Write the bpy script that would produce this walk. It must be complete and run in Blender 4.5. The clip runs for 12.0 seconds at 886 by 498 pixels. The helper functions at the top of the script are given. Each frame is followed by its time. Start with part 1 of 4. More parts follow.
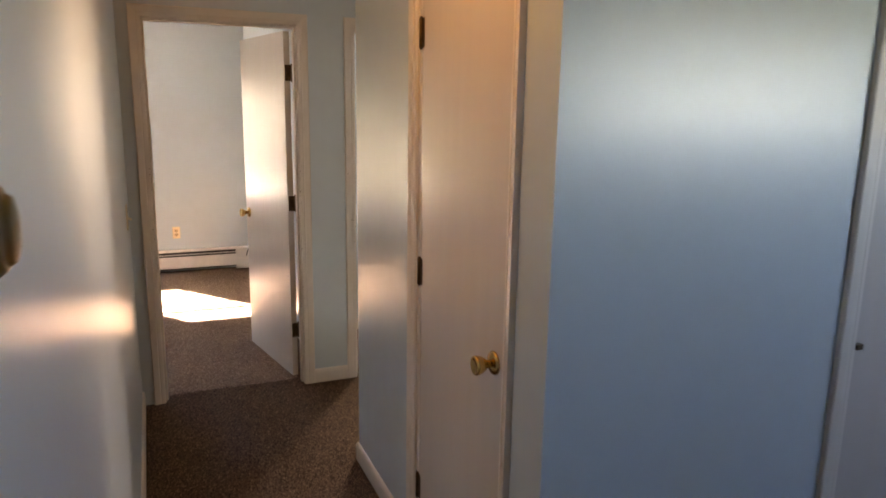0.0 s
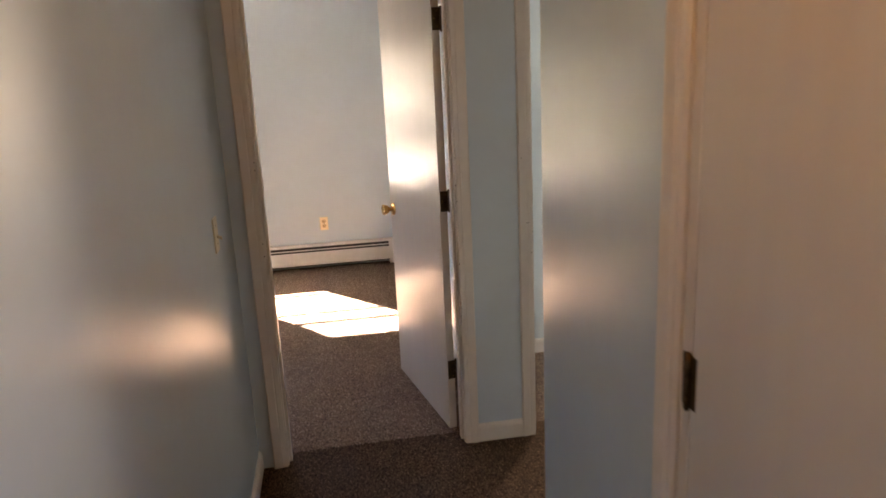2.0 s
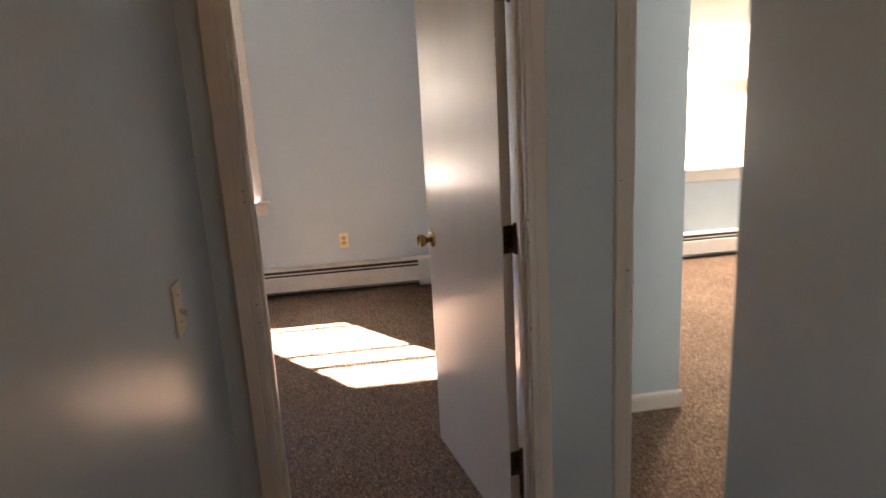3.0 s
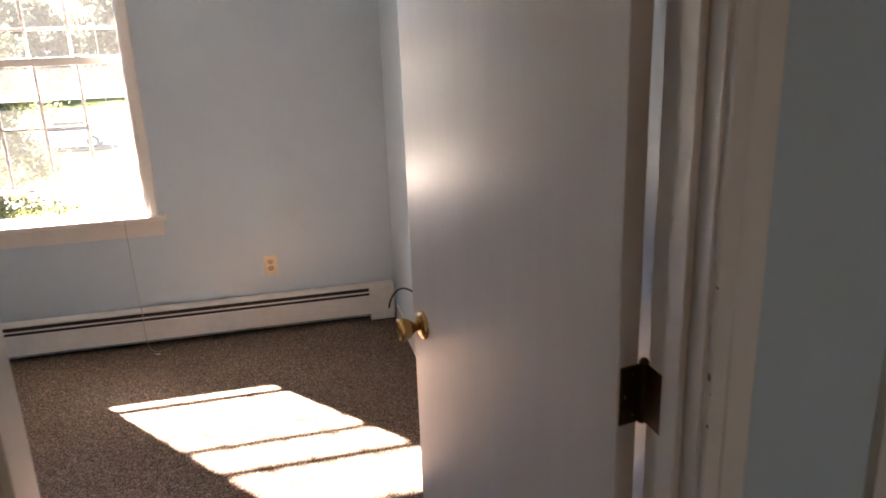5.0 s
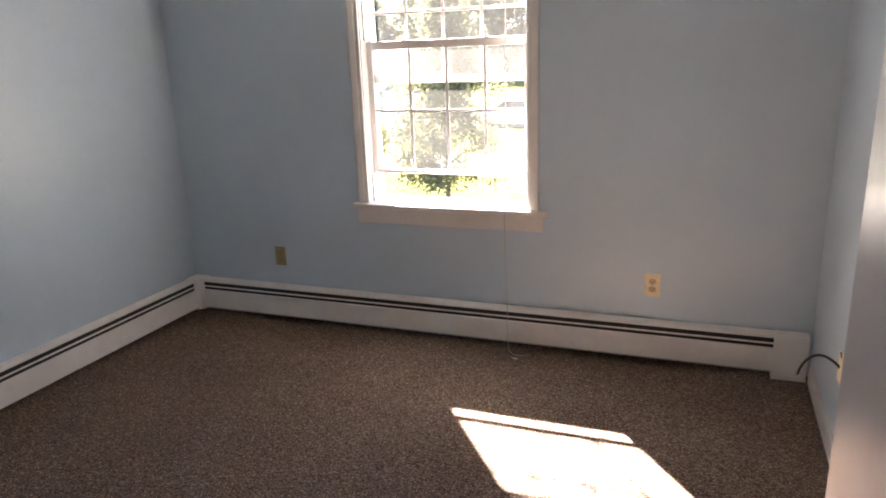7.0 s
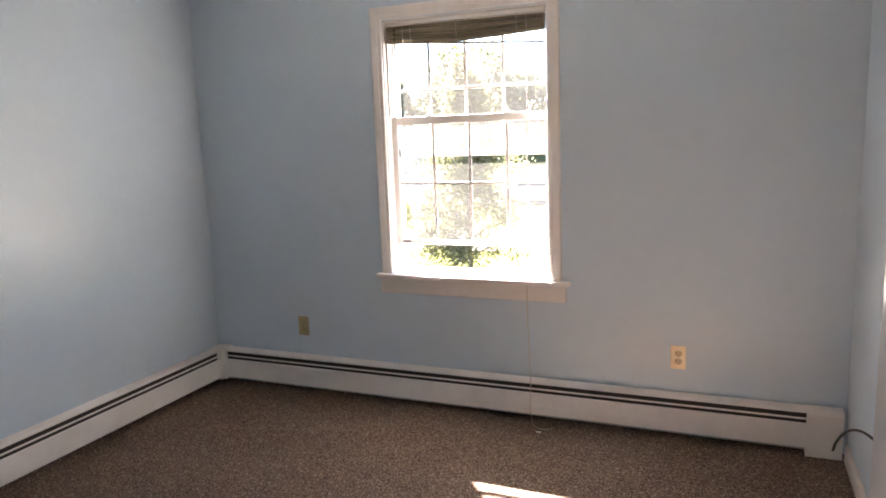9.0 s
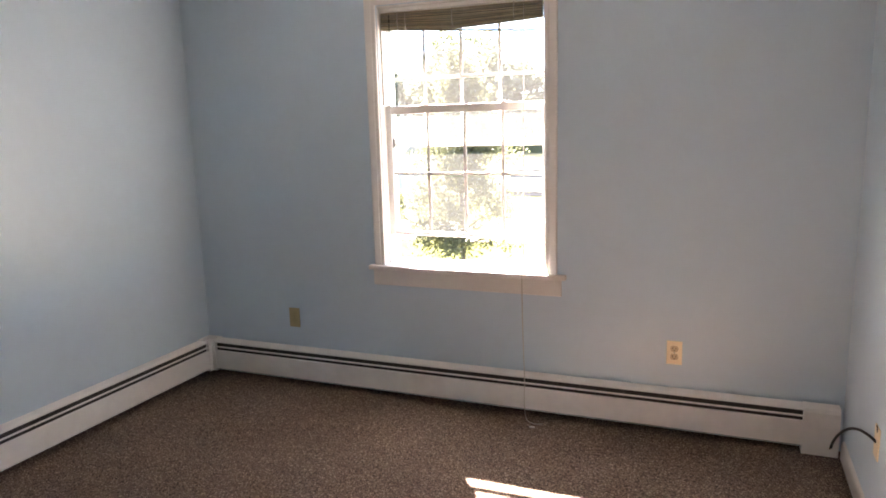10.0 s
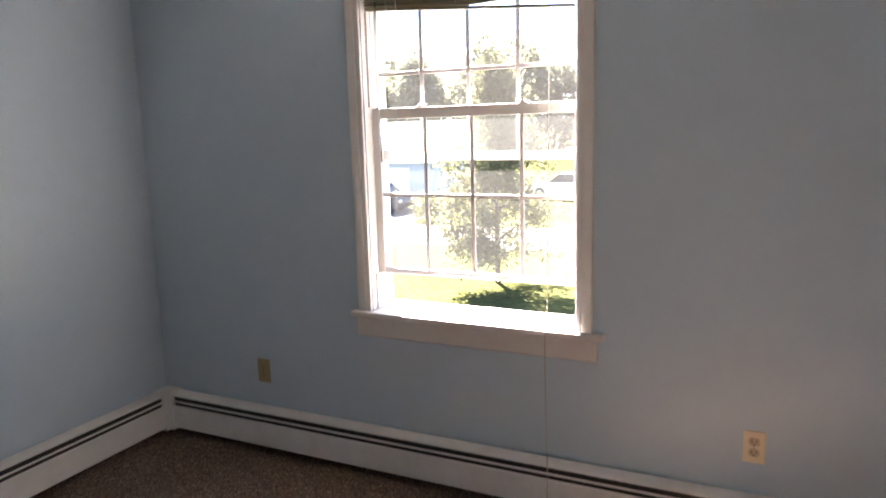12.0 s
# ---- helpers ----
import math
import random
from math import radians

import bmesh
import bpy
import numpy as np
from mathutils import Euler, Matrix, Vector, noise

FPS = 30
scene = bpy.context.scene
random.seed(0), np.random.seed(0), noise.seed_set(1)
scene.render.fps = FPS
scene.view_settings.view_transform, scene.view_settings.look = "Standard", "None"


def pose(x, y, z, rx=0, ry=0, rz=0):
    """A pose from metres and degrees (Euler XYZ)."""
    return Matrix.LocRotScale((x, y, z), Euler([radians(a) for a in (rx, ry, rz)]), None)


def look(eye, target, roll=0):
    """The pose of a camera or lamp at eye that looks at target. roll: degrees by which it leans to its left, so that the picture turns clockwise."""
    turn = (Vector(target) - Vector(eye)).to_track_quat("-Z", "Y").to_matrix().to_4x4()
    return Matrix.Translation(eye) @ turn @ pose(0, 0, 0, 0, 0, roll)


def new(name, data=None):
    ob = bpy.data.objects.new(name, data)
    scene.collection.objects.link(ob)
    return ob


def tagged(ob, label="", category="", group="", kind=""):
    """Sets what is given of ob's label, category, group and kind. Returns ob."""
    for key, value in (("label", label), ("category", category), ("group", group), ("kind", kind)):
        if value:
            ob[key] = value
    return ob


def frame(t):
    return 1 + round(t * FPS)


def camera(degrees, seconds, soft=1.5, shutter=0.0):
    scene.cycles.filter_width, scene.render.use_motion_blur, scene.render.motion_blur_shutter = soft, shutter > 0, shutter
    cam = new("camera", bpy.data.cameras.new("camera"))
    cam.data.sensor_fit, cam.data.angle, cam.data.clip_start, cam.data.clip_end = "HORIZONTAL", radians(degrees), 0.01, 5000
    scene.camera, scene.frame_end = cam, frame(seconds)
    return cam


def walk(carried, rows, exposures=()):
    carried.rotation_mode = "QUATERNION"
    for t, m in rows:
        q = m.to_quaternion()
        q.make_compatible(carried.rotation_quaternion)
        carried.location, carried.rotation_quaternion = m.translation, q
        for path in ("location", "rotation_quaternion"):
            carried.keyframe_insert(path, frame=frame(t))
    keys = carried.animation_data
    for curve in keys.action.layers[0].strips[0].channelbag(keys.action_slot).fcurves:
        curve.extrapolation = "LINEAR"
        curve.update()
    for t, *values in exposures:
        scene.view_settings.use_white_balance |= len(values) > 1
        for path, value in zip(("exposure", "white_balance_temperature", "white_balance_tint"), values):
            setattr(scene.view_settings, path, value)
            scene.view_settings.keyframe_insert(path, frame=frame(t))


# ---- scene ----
cam = camera(65.3, 12.0, soft=1.7, shutter=0.4)
EXPOSURES = [(0, 6.4, 9000, 23), (0.5, 6.15, 8800, 23), (1.5, 6.25, 8500, 22), (2.5, 5.95, 8000, 22), (3.7, 5.35, 7600, 22), (5.5, 5.5, 7100, 21), (6.3, 5.15, 6900, 20), (8.5, 5.5, 6900, 20), (10.8, 5.5, 6900, 20), (12, 4.85, 6750, 20)]
PATH = [
    (0, (-0.004, -3.906, 1.629), (0.762, -2.103, 1.23), 0.9),
    (0.5, (0.063, -3.653, 1.622), (0.82, -1.84, 1.25), 0.5),
    (1, (0.134, -3.393, 1.622), (0.902, -1.604, 1.162), -2.7),
    (1.5, (0.238, -3.084, 1.617), (0.759, -1.211, 1.147), -2.5),
    (2, (0.269, -2.738, 1.584), (0.577, -0.822, 1.101), -2.7),
    (2.5, (0.256, -2.332, 1.608), (0.571, -0.429, 1.081), -2.9),
    (3, (0.277, -1.897, 1.574), (0.527, 0.026, 1.083), -3.2),
    (3.5, (0.278, -1.547, 1.577), (0.52, 0.367, 1.049), -1.8),
    (3.7, (0.257, -1.396, 1.562), (0.571, 0.512, 1.05), -2.1),
    (5.3, (0.309, -0.545, 1.538), (0.744, 1.328, 0.982), -2.2),
    (5.5, (0.295, -0.466, 1.544), (0.589, 1.44, 1.013), -2.3),
    (5.8, (0.27, -0.31, 1.55), (0.405, 1.62, 1.037), -3.7),
    (6, (0.26, -0.244, 1.556), (0.286, 1.676, 0.996), -4.5),
    (6.5, (0.356, -0.08, 1.542), (-0.12, 1.79, 1.011), -2.5),
    (6.7, (0.408, -0.038, 1.53), (-0.226, 1.776, 0.97), -1.6),
    (8.3, (0.397, -0.06, 1.456), (-0.383, 1.733, 1.028), -2.1),
    (8.5, (0.407, -0.051, 1.47), (-0.354, 1.754, 1.061), -2.2),
    (9, (0.413, -0.064, 1.486), (-0.356, 1.753, 1.156), -2.2),
    (9.5, (0.42, -0.067, 1.482), (-0.359, 1.739, 1.116), -1.8),
    (10, (0.383, -0.011, 1.483), (-0.365, 1.81, 1.125), -1.6),
    (10.5, (0.326, 0.081, 1.48), (-0.423, 1.893, 1.086), -2.7),
    (11, (0.294, 0.296, 1.47), (-0.507, 2.092, 1.11), -3.2),
    (11.5, (0.262, 0.533, 1.50), (-0.56, 2.313, 1.106), -1.3),
    (12, (0.209, 0.838, 1.495), (-0.644, 2.614, 1.149), -1.6),
]
walk(cam, [(t, look(eye, target, roll)) for t, eye, target, roll in PATH], EXPOSURES)

# ---- world and light ----
SUN_DIR = Vector((-0.775, 1.0, 1.0)).normalized()   # towards the sun
world = bpy.data.worlds.new("world")
scene.world = world
world.use_nodes = True
wn = world.node_tree.nodes
sky = wn.new("ShaderNodeTexSky")
sky.sky_type, sky.sun_disc = "NISHITA", False
sky.sun_elevation, sky.sun_rotation = radians(38.3), radians(-37.8)
sky.air_density, sky.dust_density, sky.altitude, sky.ozone_density = 0.5, 0.0, 500, 0.4
wn["Background"].inputs["Strength"].default_value = 0.05
world.node_tree.links.new(sky.outputs[0], wn["Background"].inputs["Color"])

sun_data = bpy.data.lights.new("sun", "SUN")
sun_data.energy, sun_data.angle, sun_data.color = 5.0, radians(1.0), (1.0, 0.93, 0.84)
sun = new("sun", sun_data)
sun.matrix_world = look(SUN_DIR * 50, (0, 0, 0))


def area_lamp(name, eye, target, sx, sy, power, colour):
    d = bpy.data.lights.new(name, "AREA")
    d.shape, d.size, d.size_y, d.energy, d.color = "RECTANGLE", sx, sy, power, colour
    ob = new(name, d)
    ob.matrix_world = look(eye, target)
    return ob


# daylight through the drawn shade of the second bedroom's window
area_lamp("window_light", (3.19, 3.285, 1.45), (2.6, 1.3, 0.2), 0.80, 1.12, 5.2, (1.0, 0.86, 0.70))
# bulb of the hall's ceiling light
bulb = bpy.data.lights.new("hall_bulb", "POINT")
bulb.energy, bulb.color, bulb.shadow_soft_size = 0.125, (1.0, 0.50, 0.15), 0.05
new("hall_bulb", bulb).location = (0.36, -2.3, 2.36)


# ---- materials ----
def mat(name, base, rough=0.5, metal=0.0, noise_scale=0.0, noise_amount=0.0, bump=0.0, bump_scale=200.0,
        stain=0.0, stain_scale=1.5, rough_var=0.0, transmission=0.0, spec=0.5, coat=0.0, stretch=(1, 1, 1), rand=0.0):
    m = bpy.data.materials.new(name)
    m.use_nodes = True
    nt = m.node_tree
    n, l = nt.nodes, nt.links
    p = n["Principled BSDF"]
    p.inputs["Base Color"].default_value = (*base, 1)
    p.inputs["Roughness"].default_value = rough
    p.inputs["Metallic"].default_value = metal
    p.inputs["Transmission Weight"].default_value = transmission
    p.inputs["Specular IOR Level"].default_value = spec
    p.inputs["Coat Weight"].default_value = coat
    co = n.new("ShaderNodeTexCoord")
    mp = n.new("ShaderNodeMapping")
    mp.inputs["Scale"].default_value = stretch
    geo = n.new("ShaderNodeNewGeometry")
    l.new(geo.outputs["Position"], mp.inputs[0])
    col = None
    if noise_amount or stain:
        t1 = n.new("ShaderNodeTexNoise"); t1.inputs["Scale"].default_value = noise_scale or 40; t1.inputs["Detail"].default_value = 4
        t2 = n.new("ShaderNodeTexNoise"); t2.inputs["Scale"].default_value = stain_scale; t2.inputs["Detail"].default_value = 5
        l.new(mp.outputs[0], t1.inputs[0]); l.new(mp.outputs[0], t2.inputs[0])
        a = n.new("ShaderNodeMapRange"); a.inputs[1].default_value, a.inputs[2].default_value = 0.3, 0.7
        a.inputs[3].default_value, a.inputs[4].default_value = 1 - noise_amount, 1 + noise_amount
        b = n.new("ShaderNodeMapRange"); b.inputs[1].default_value, b.inputs[2].default_value = 0.3, 0.7
        b.inputs[3].default_value, b.inputs[4].default_value = 1 - stain, 1 + stain
        l.new(t1.outputs[0], a.inputs[0]); l.new(t2.outputs[0], b.inputs[0])
        mu = n.new("ShaderNodeMath"); mu.operation = "MULTIPLY"
        l.new(a.outputs[0], mu.inputs[0]); l.new(b.outputs[0], mu.inputs[1])
        v = n.new("ShaderNodeVectorMath"); v.operation = "SCALE"
        v.inputs[0].default_value = base
        l.new(mu.outputs[0], v.inputs["Scale"]); l.new(v.outputs[0], p.inputs["Base Color"])
        if rough_var:
            r = n.new("ShaderNodeMapRange"); r.inputs[1].default_value, r.inputs[2].default_value = 0.3, 0.7
            r.inputs[3].default_value, r.inputs[4].default_value = max(0.02, rough - rough_var), rough + rough_var
            l.new(t2.outputs[0], r.inputs[0]); l.new(r.outputs[0], p.inputs["Roughness"])
    if bump:
        t3 = n.new("ShaderNodeTexNoise"); t3.inputs["Scale"].default_value = bump_scale; t3.inputs["Detail"].default_value = 3
        l.new(mp.outputs[0], t3.inputs[0])
        bp = n.new("ShaderNodeBump"); bp.inputs["Strength"].default_value = 0.5; bp.inputs["Distance"].default_value = bump
        l.new(t3.outputs[0], bp.inputs["Height"]); l.new(bp.outputs[0], p.inputs["Normal"])
    return m


def carpet_material(name, dark, mid, light):
    """Looped pile: cells of three yarns, each loop rounded, with a slow wear."""
    m = bpy.data.materials.new(name)
    m.use_nodes = True
    n, l = m.node_tree.nodes, m.node_tree.links
    p = n["Principled BSDF"]
    p.inputs["Roughness"].default_value = 0.95
    p.inputs["Specular IOR Level"].default_value = 0.1
    p.inputs["Sheen Weight"].default_value = 0.0
    geo = n.new("ShaderNodeNewGeometry")
    warp = n.new("ShaderNodeTexNoise"); warp.inputs["Scale"].default_value = 60
    l.new(geo.outputs["Position"], warp.inputs[0])
    add = n.new("ShaderNodeVectorMath"); add.operation = "MULTIPLY_ADD"
    add.inputs[1].default_value = (0.006, 0.006, 0.0)
    l.new(warp.outputs["Color"], add.inputs[0]); l.new(geo.outputs["Position"], add.inputs[2])
    vor = n.new("ShaderNodeTexVoronoi"); vor.inputs["Scale"].default_value = 245; vor.voronoi_dimensions = "2D"
    l.new(add.outputs[0], vor.inputs["Vector"])
    sep = n.new("ShaderNodeSeparateColor"); l.new(vor.outputs["Color"], sep.inputs[0])
    ramp = n.new("ShaderNodeValToRGB")
    e = ramp.color_ramp.elements
    e[0].position, e[0].color = 0.0, (*dark, 1)
    e[1].position, e[1].color = 1.0, (*light, 1)
    x = e.new(0.45); x.color = (*mid, 1)
    x = e.new(0.78); x.color = (*[c * 1.15 for c in mid], 1)
    l.new(sep.outputs[0], ramp.inputs[0])
    slow = n.new("ShaderNodeTexNoise"); slow.inputs["Scale"].default_value = 2.2; slow.inputs["Detail"].default_value = 6
    l.new(geo.outputs["Position"], slow.inputs[0])
    mr = n.new("ShaderNodeMapRange"); mr.inputs[1].default_value, mr.inputs[2].default_value = 0.3, 0.7
    mr.inputs[3].default_value, mr.inputs[4].default_value = 0.88, 1.12
    l.new(slow.outputs[0], mr.inputs[0])
    sc = n.new("ShaderNodeVectorMath"); sc.operation = "SCALE"
    l.new(ramp.outputs[0], sc.inputs[0]); l.new(mr.outputs[0], sc.inputs["Scale"])
    l.new(sc.outputs[0], p.inputs["Base Color"])
    inv = n.new("ShaderNodeMath"); inv.operation = "SUBTRACT"; inv.inputs[0].default_value = 1.0
    l.new(vor.outputs["Distance"], inv.inputs[1])
    bp = n.new("ShaderNodeBump"); bp.inputs["Strength"].default_value = 0.9; bp.inputs["Distance"].default_value = 0.004
    l.new(inv.outputs[0], bp.inputs["Height"]); l.new(bp.outputs[0], p.inputs["Normal"])
    return m


M_BLUE = mat("wall_paint", (0.50, 0.612, 0.70), 0.31, noise_scale=12, noise_amount=0.015, stain=0.025, stain_scale=1.2, bump=0.0006, bump_scale=160)
M_WHITE = mat("trim_paint", (0.70, 0.675, 0.65), 0.36, noise_scale=30, noise_amount=0.02, stain=0.03, stain_scale=3, bump=0.00015, bump_scale=90)
M_DOOR = mat("door_paint", (0.62, 0.60, 0.59), 0.27, noise_scale=18, noise_amount=0.02, stain=0.03, stain_scale=2.5, bump=0.0011, bump_scale=55, stretch=(1, 1, 0.10))
M_CEIL = mat("ceiling_paint", (0.8, 0.8, 0.78), 0.8, noise_scale=30, noise_amount=0.02, stain=0.02, bump=0.001, bump_scale=120)
M_HEAT = mat("heater_enamel", (0.78, 0.76, 0.74), 0.4, noise_scale=20, noise_amount=0.02, stain=0.04, stain_scale=5)
M_DARK = mat("heater_inside_shade", (0.03, 0.026, 0.024), 0.7, noise_scale=40, noise_amount=0.2)
M_FIN = mat("aluminium_fin", (0.35, 0.34, 0.33), 0.45, metal=0.9, noise_scale=40, noise_amount=0.1)
M_BRASS = mat("polished_brass", (0.58, 0.38, 0.15), 0.2, metal=1.0, noise_scale=60, noise_amount=0.06, stain=0.08, stain_scale=20, )
M_HINGE = mat("aged_brass", (0.09, 0.06, 0.035), 0.42, metal=0.9, noise_scale=80, noise_amount=0.15, stain=0.2, stain_scale=25)
M_OLIVE = mat("tarnished_brass", (0.25, 0.20, 0.08), 0.3, metal=0.9, noise_scale=60, noise_amount=0.1)
M_TAN = mat("receptacle_tan", (0.66, 0.48, 0.29), 0.4, noise_scale=30, noise_amount=0.03)
M_ALMOND = mat("almond_plastic", (0.42, 0.34, 0.19), 0.35, noise_scale=30, noise_amount=0.02, stain=0.03)
M_SWITCH = mat("pale_ivory_plastic", (0.76, 0.70, 0.57), 0.35, noise_scale=30, noise_amount=0.02, stain=0.03)
M_IVORY = mat("ivory_plastic", (0.90, 0.75, 0.52), 0.35, noise_scale=30, noise_amount=0.02, stain=0.03)
M_SHADOWGAP = mat("gap_shadow_brown", (0.30, 0.21, 0.12), 0.6)
M_SLOT = mat("outlet_slot", (0.03, 0.025, 0.02), 0.6)
M_VINYL = mat("window_vinyl", (0.76, 0.74, 0.72), 0.6, noise_scale=30, noise_amount=0.02, stain=0.03)
M_GRILLE = mat("grille_grey", (0.76, 0.74, 0.72), 0.45, noise_scale=30, noise_amount=0.03)
M_GLASS = mat("window_glass", (1, 1, 1), 0.0, transmission=1.0)
M_BLIND = mat("blind_slat", (0.30, 0.25, 0.17), 0.4, noise_scale=25, noise_amount=0.15, stain=0.1, stretch=(1, 1, 8))
bn, bl = M_BLIND.node_tree.nodes, M_BLIND.node_tree.links
b_in = bn["Principled BSDF"].inputs["Base Color"]
b_info, b_range, b_scale = bn.new("ShaderNodeObjectInfo"), bn.new("ShaderNodeMapRange"), bn.new("ShaderNodeVectorMath")
b_range.inputs[3].default_value, b_range.inputs[4].default_value = 0.35, 1.5
b_scale.operation = "SCALE"
if b_in.is_linked:
    bl.new(b_in.links[0].from_socket, b_scale.inputs[0])
else:
    b_scale.inputs[0].default_value = (0.30, 0.25, 0.17)
bl.new(b_info.outputs["Random"], b_range.inputs[0]); bl.new(b_range.outputs[0], b_scale.inputs["Scale"])
bl.new(b_scale.outputs[0], b_in)
M_CORD = mat("blind_cord", (0.50, 0.46, 0.40), 0.7, noise_scale=200, noise_amount=0.1)
M_CABLE = mat("black_cable", (0.02, 0.02, 0.02), 0.4)
M_CHIP = mat("bare_wood_chip", (0.06, 0.035, 0.022), 0.8, noise_scale=200, noise_amount=0.3)
M_PAPER = mat("paper_scrap", (0.75, 0.72, 0.68), 0.8)
M_CARPET = carpet_material("bedroom_carpet", (0.038, 0.026, 0.020), (0.188, 0.131, 0.102), (0.50, 0.40, 0.325))
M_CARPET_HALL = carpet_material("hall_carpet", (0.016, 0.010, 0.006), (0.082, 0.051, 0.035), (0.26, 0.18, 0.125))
M_GLOBE = mat("milk_glass", (0.85, 0.8, 0.7), 0.3)
M_CLEAR = mat("clear_cover", (1, 1, 1), 0.02, transmission=1.0)
M_GRASS = mat("lawn", (0.060, 0.066, 0.026), 0.95, spec=0.0, noise_scale=6, noise_amount=0.25, stain=0.25, stain_scale=0.25, bump=0.03, bump_scale=15)
M_ASPHALT = mat("asphalt", (0.15, 0.145, 0.14), 0.9, spec=0.1, noise_scale=10, noise_amount=0.1, stain=0.1, stain_scale=0.4)
M_BARK = mat("bark", (0.09, 0.065, 0.045), 0.9, noise_scale=8, noise_amount=0.3, bump=0.02, bump_scale=20, stretch=(1, 1, 0.25))
M_SIDING = mat("siding", (0.42, 0.44, 0.47), 0.7, noise_scale=3, noise_amount=0.05, stain=0.05)
M_ROOF = mat("roof_shingle", (0.20, 0.185, 0.165), 0.9, noise_scale=8, noise_amount=0.25)
M_CAR = mat("car_paint", (0.02, 0.022, 0.03), 0.25, metal=0.3, noise_scale=3, noise_amount=0.05)
M_PALECAR = mat("silver_car_paint", (0.55, 0.58, 0.62), 0.3, metal=0.3, noise_scale=3, noise_amount=0.03)
M_TYRE = mat("tyre_rubber", (0.02, 0.02, 0.02), 0.8, noise_scale=30, noise_amount=0.1)
M_CARGLASS = mat("car_glass", (0.03, 0.035, 0.04), 0.08)


# thin panes: light passes straight through, the surface mirrors a little, and a translucent layer adds glare haze over
# the view
gn, gl = M_GLASS.node_tree.nodes, M_GLASS.node_tree.links
clear = gn.new("ShaderNodeBsdfTransparent"); clear.inputs[0].default_value = (0.97, 0.985, 0.975, 1)
mirror = gn.new("ShaderNodeBsdfGlossy"); mirror.inputs["Roughness"].default_value = 0.02
fresnel = gn.new("ShaderNodeFresnel"); fresnel.inputs["IOR"].default_value = 1.45
pane_mix, haze_mix = gn.new("ShaderNodeMixShader"), gn.new("ShaderNodeMixShader")
haze = gn.new("ShaderNodeBsdfTranslucent")
haze_noise = gn.new("ShaderNodeTexNoise"); haze_noise.inputs["Scale"].default_value = 5
haze_range = gn.new("ShaderNodeMapRange")
haze_range.inputs[3].default_value, haze_range.inputs[4].default_value = 0.005, 0.009
haze_geo = gn.new("ShaderNodeNewGeometry")
gl.new(haze_geo.outputs["Position"], haze_noise.inputs[0]); gl.new(haze_noise.outputs[0], haze_range.inputs[0])
gl.new(fresnel.outputs[0], pane_mix.inputs[0]); gl.new(clear.outputs[0], pane_mix.inputs[1]); gl.new(mirror.outputs[0], pane_mix.inputs[2])
gl.new(haze_range.outputs[0], haze_mix.inputs[0])
gl.new(pane_mix.outputs[0], haze_mix.inputs[1]); gl.new(haze.outputs[0], haze_mix.inputs[2])
gl.new(haze_mix.outputs[0], gn["Material Output"].inputs[0])


M_SHADE = mat("shade_cloth", (0.8, 0.78, 0.74), 0.8, noise_scale=80, noise_amount=0.03)
sn, sl = M_SHADE.node_tree.nodes, M_SHADE.node_tree.links
s_tr = sn.new("ShaderNodeBsdfTranslucent"); s_tr.inputs[0].default_value = (0.75, 0.70, 0.62, 1)
s_mx = sn.new("ShaderNodeMixShader"); s_mx.inputs[0].default_value = 0.45
sl.new(sn["Principled BSDF"].outputs[0], s_mx.inputs[1]); sl.new(s_tr.outputs[0], s_mx.inputs[2])
sl.new(s_mx.outputs[0], sn["Material Output"].inputs[0])


def leaf_material(name, base):
    m = mat(name, base, 0.6)
    n, l = m.node_tree.nodes, m.node_tree.links
    p = n["Principled BSDF"]
    g = n.new("ShaderNodeNewGeometry")
    mr = n.new("ShaderNodeMapRange"); mr.inputs[3].default_value, mr.inputs[4].default_value = 0.55, 1.5
    l.new(g.outputs["Random Per Island"], mr.inputs[0])
    v = n.new("ShaderNodeVectorMath"); v.operation = "SCALE"; v.inputs[0].default_value = base
    l.new(mr.outputs[0], v.inputs["Scale"]); l.new(v.outputs[0], p.inputs["Base Color"])
    tr = n.new("ShaderNodeBsdfTranslucent"); l.new(v.outputs[0], tr.inputs[0])
    mx = n.new("ShaderNodeMixShader"); mx.inputs[0].default_value = 0.6
    l.new(p.outputs[0], mx.inputs[1]); l.new(tr.outputs[0], mx.inputs[2])
    l.new(mx.outputs[0], n["Material Output"].inputs[0])
    return m


M_LEAF = leaf_material("tree_leaves", (0.09, 0.092, 0.045))
# paler than the near leaves: distance haze is put into the colour
M_LEAF_FAR = leaf_material("far_leaves_hazed", (0.12, 0.13, 0.08))


# ---- mesh helpers ----
def add_box(bm, x0, x1, y0, y1, z0, z1, bevel=0.0):
    r = bmesh.ops.create_cube(bm, size=1.0)
    for v in r["verts"]:
        v.co = Vector(((x0 + x1) / 2 + v.co.x * (x1 - x0), (y0 + y1) / 2 + v.co.y * (y1 - y0), (z0 + z1) / 2 + v.co.z * (z1 - z0)))
    if bevel:
        es = list({e for v in r["verts"] for e in v.link_edges})
        bmesh.ops.bevel(bm, geom=es, offset=bevel, segments=2, affect="EDGES", profile=0.5)
    return bm


def box(x0, x1, y0, y1, z0, z1, bevel=0.0):
    return add_box(bmesh.new(), x0, x1, y0, y1, z0, z1, bevel)


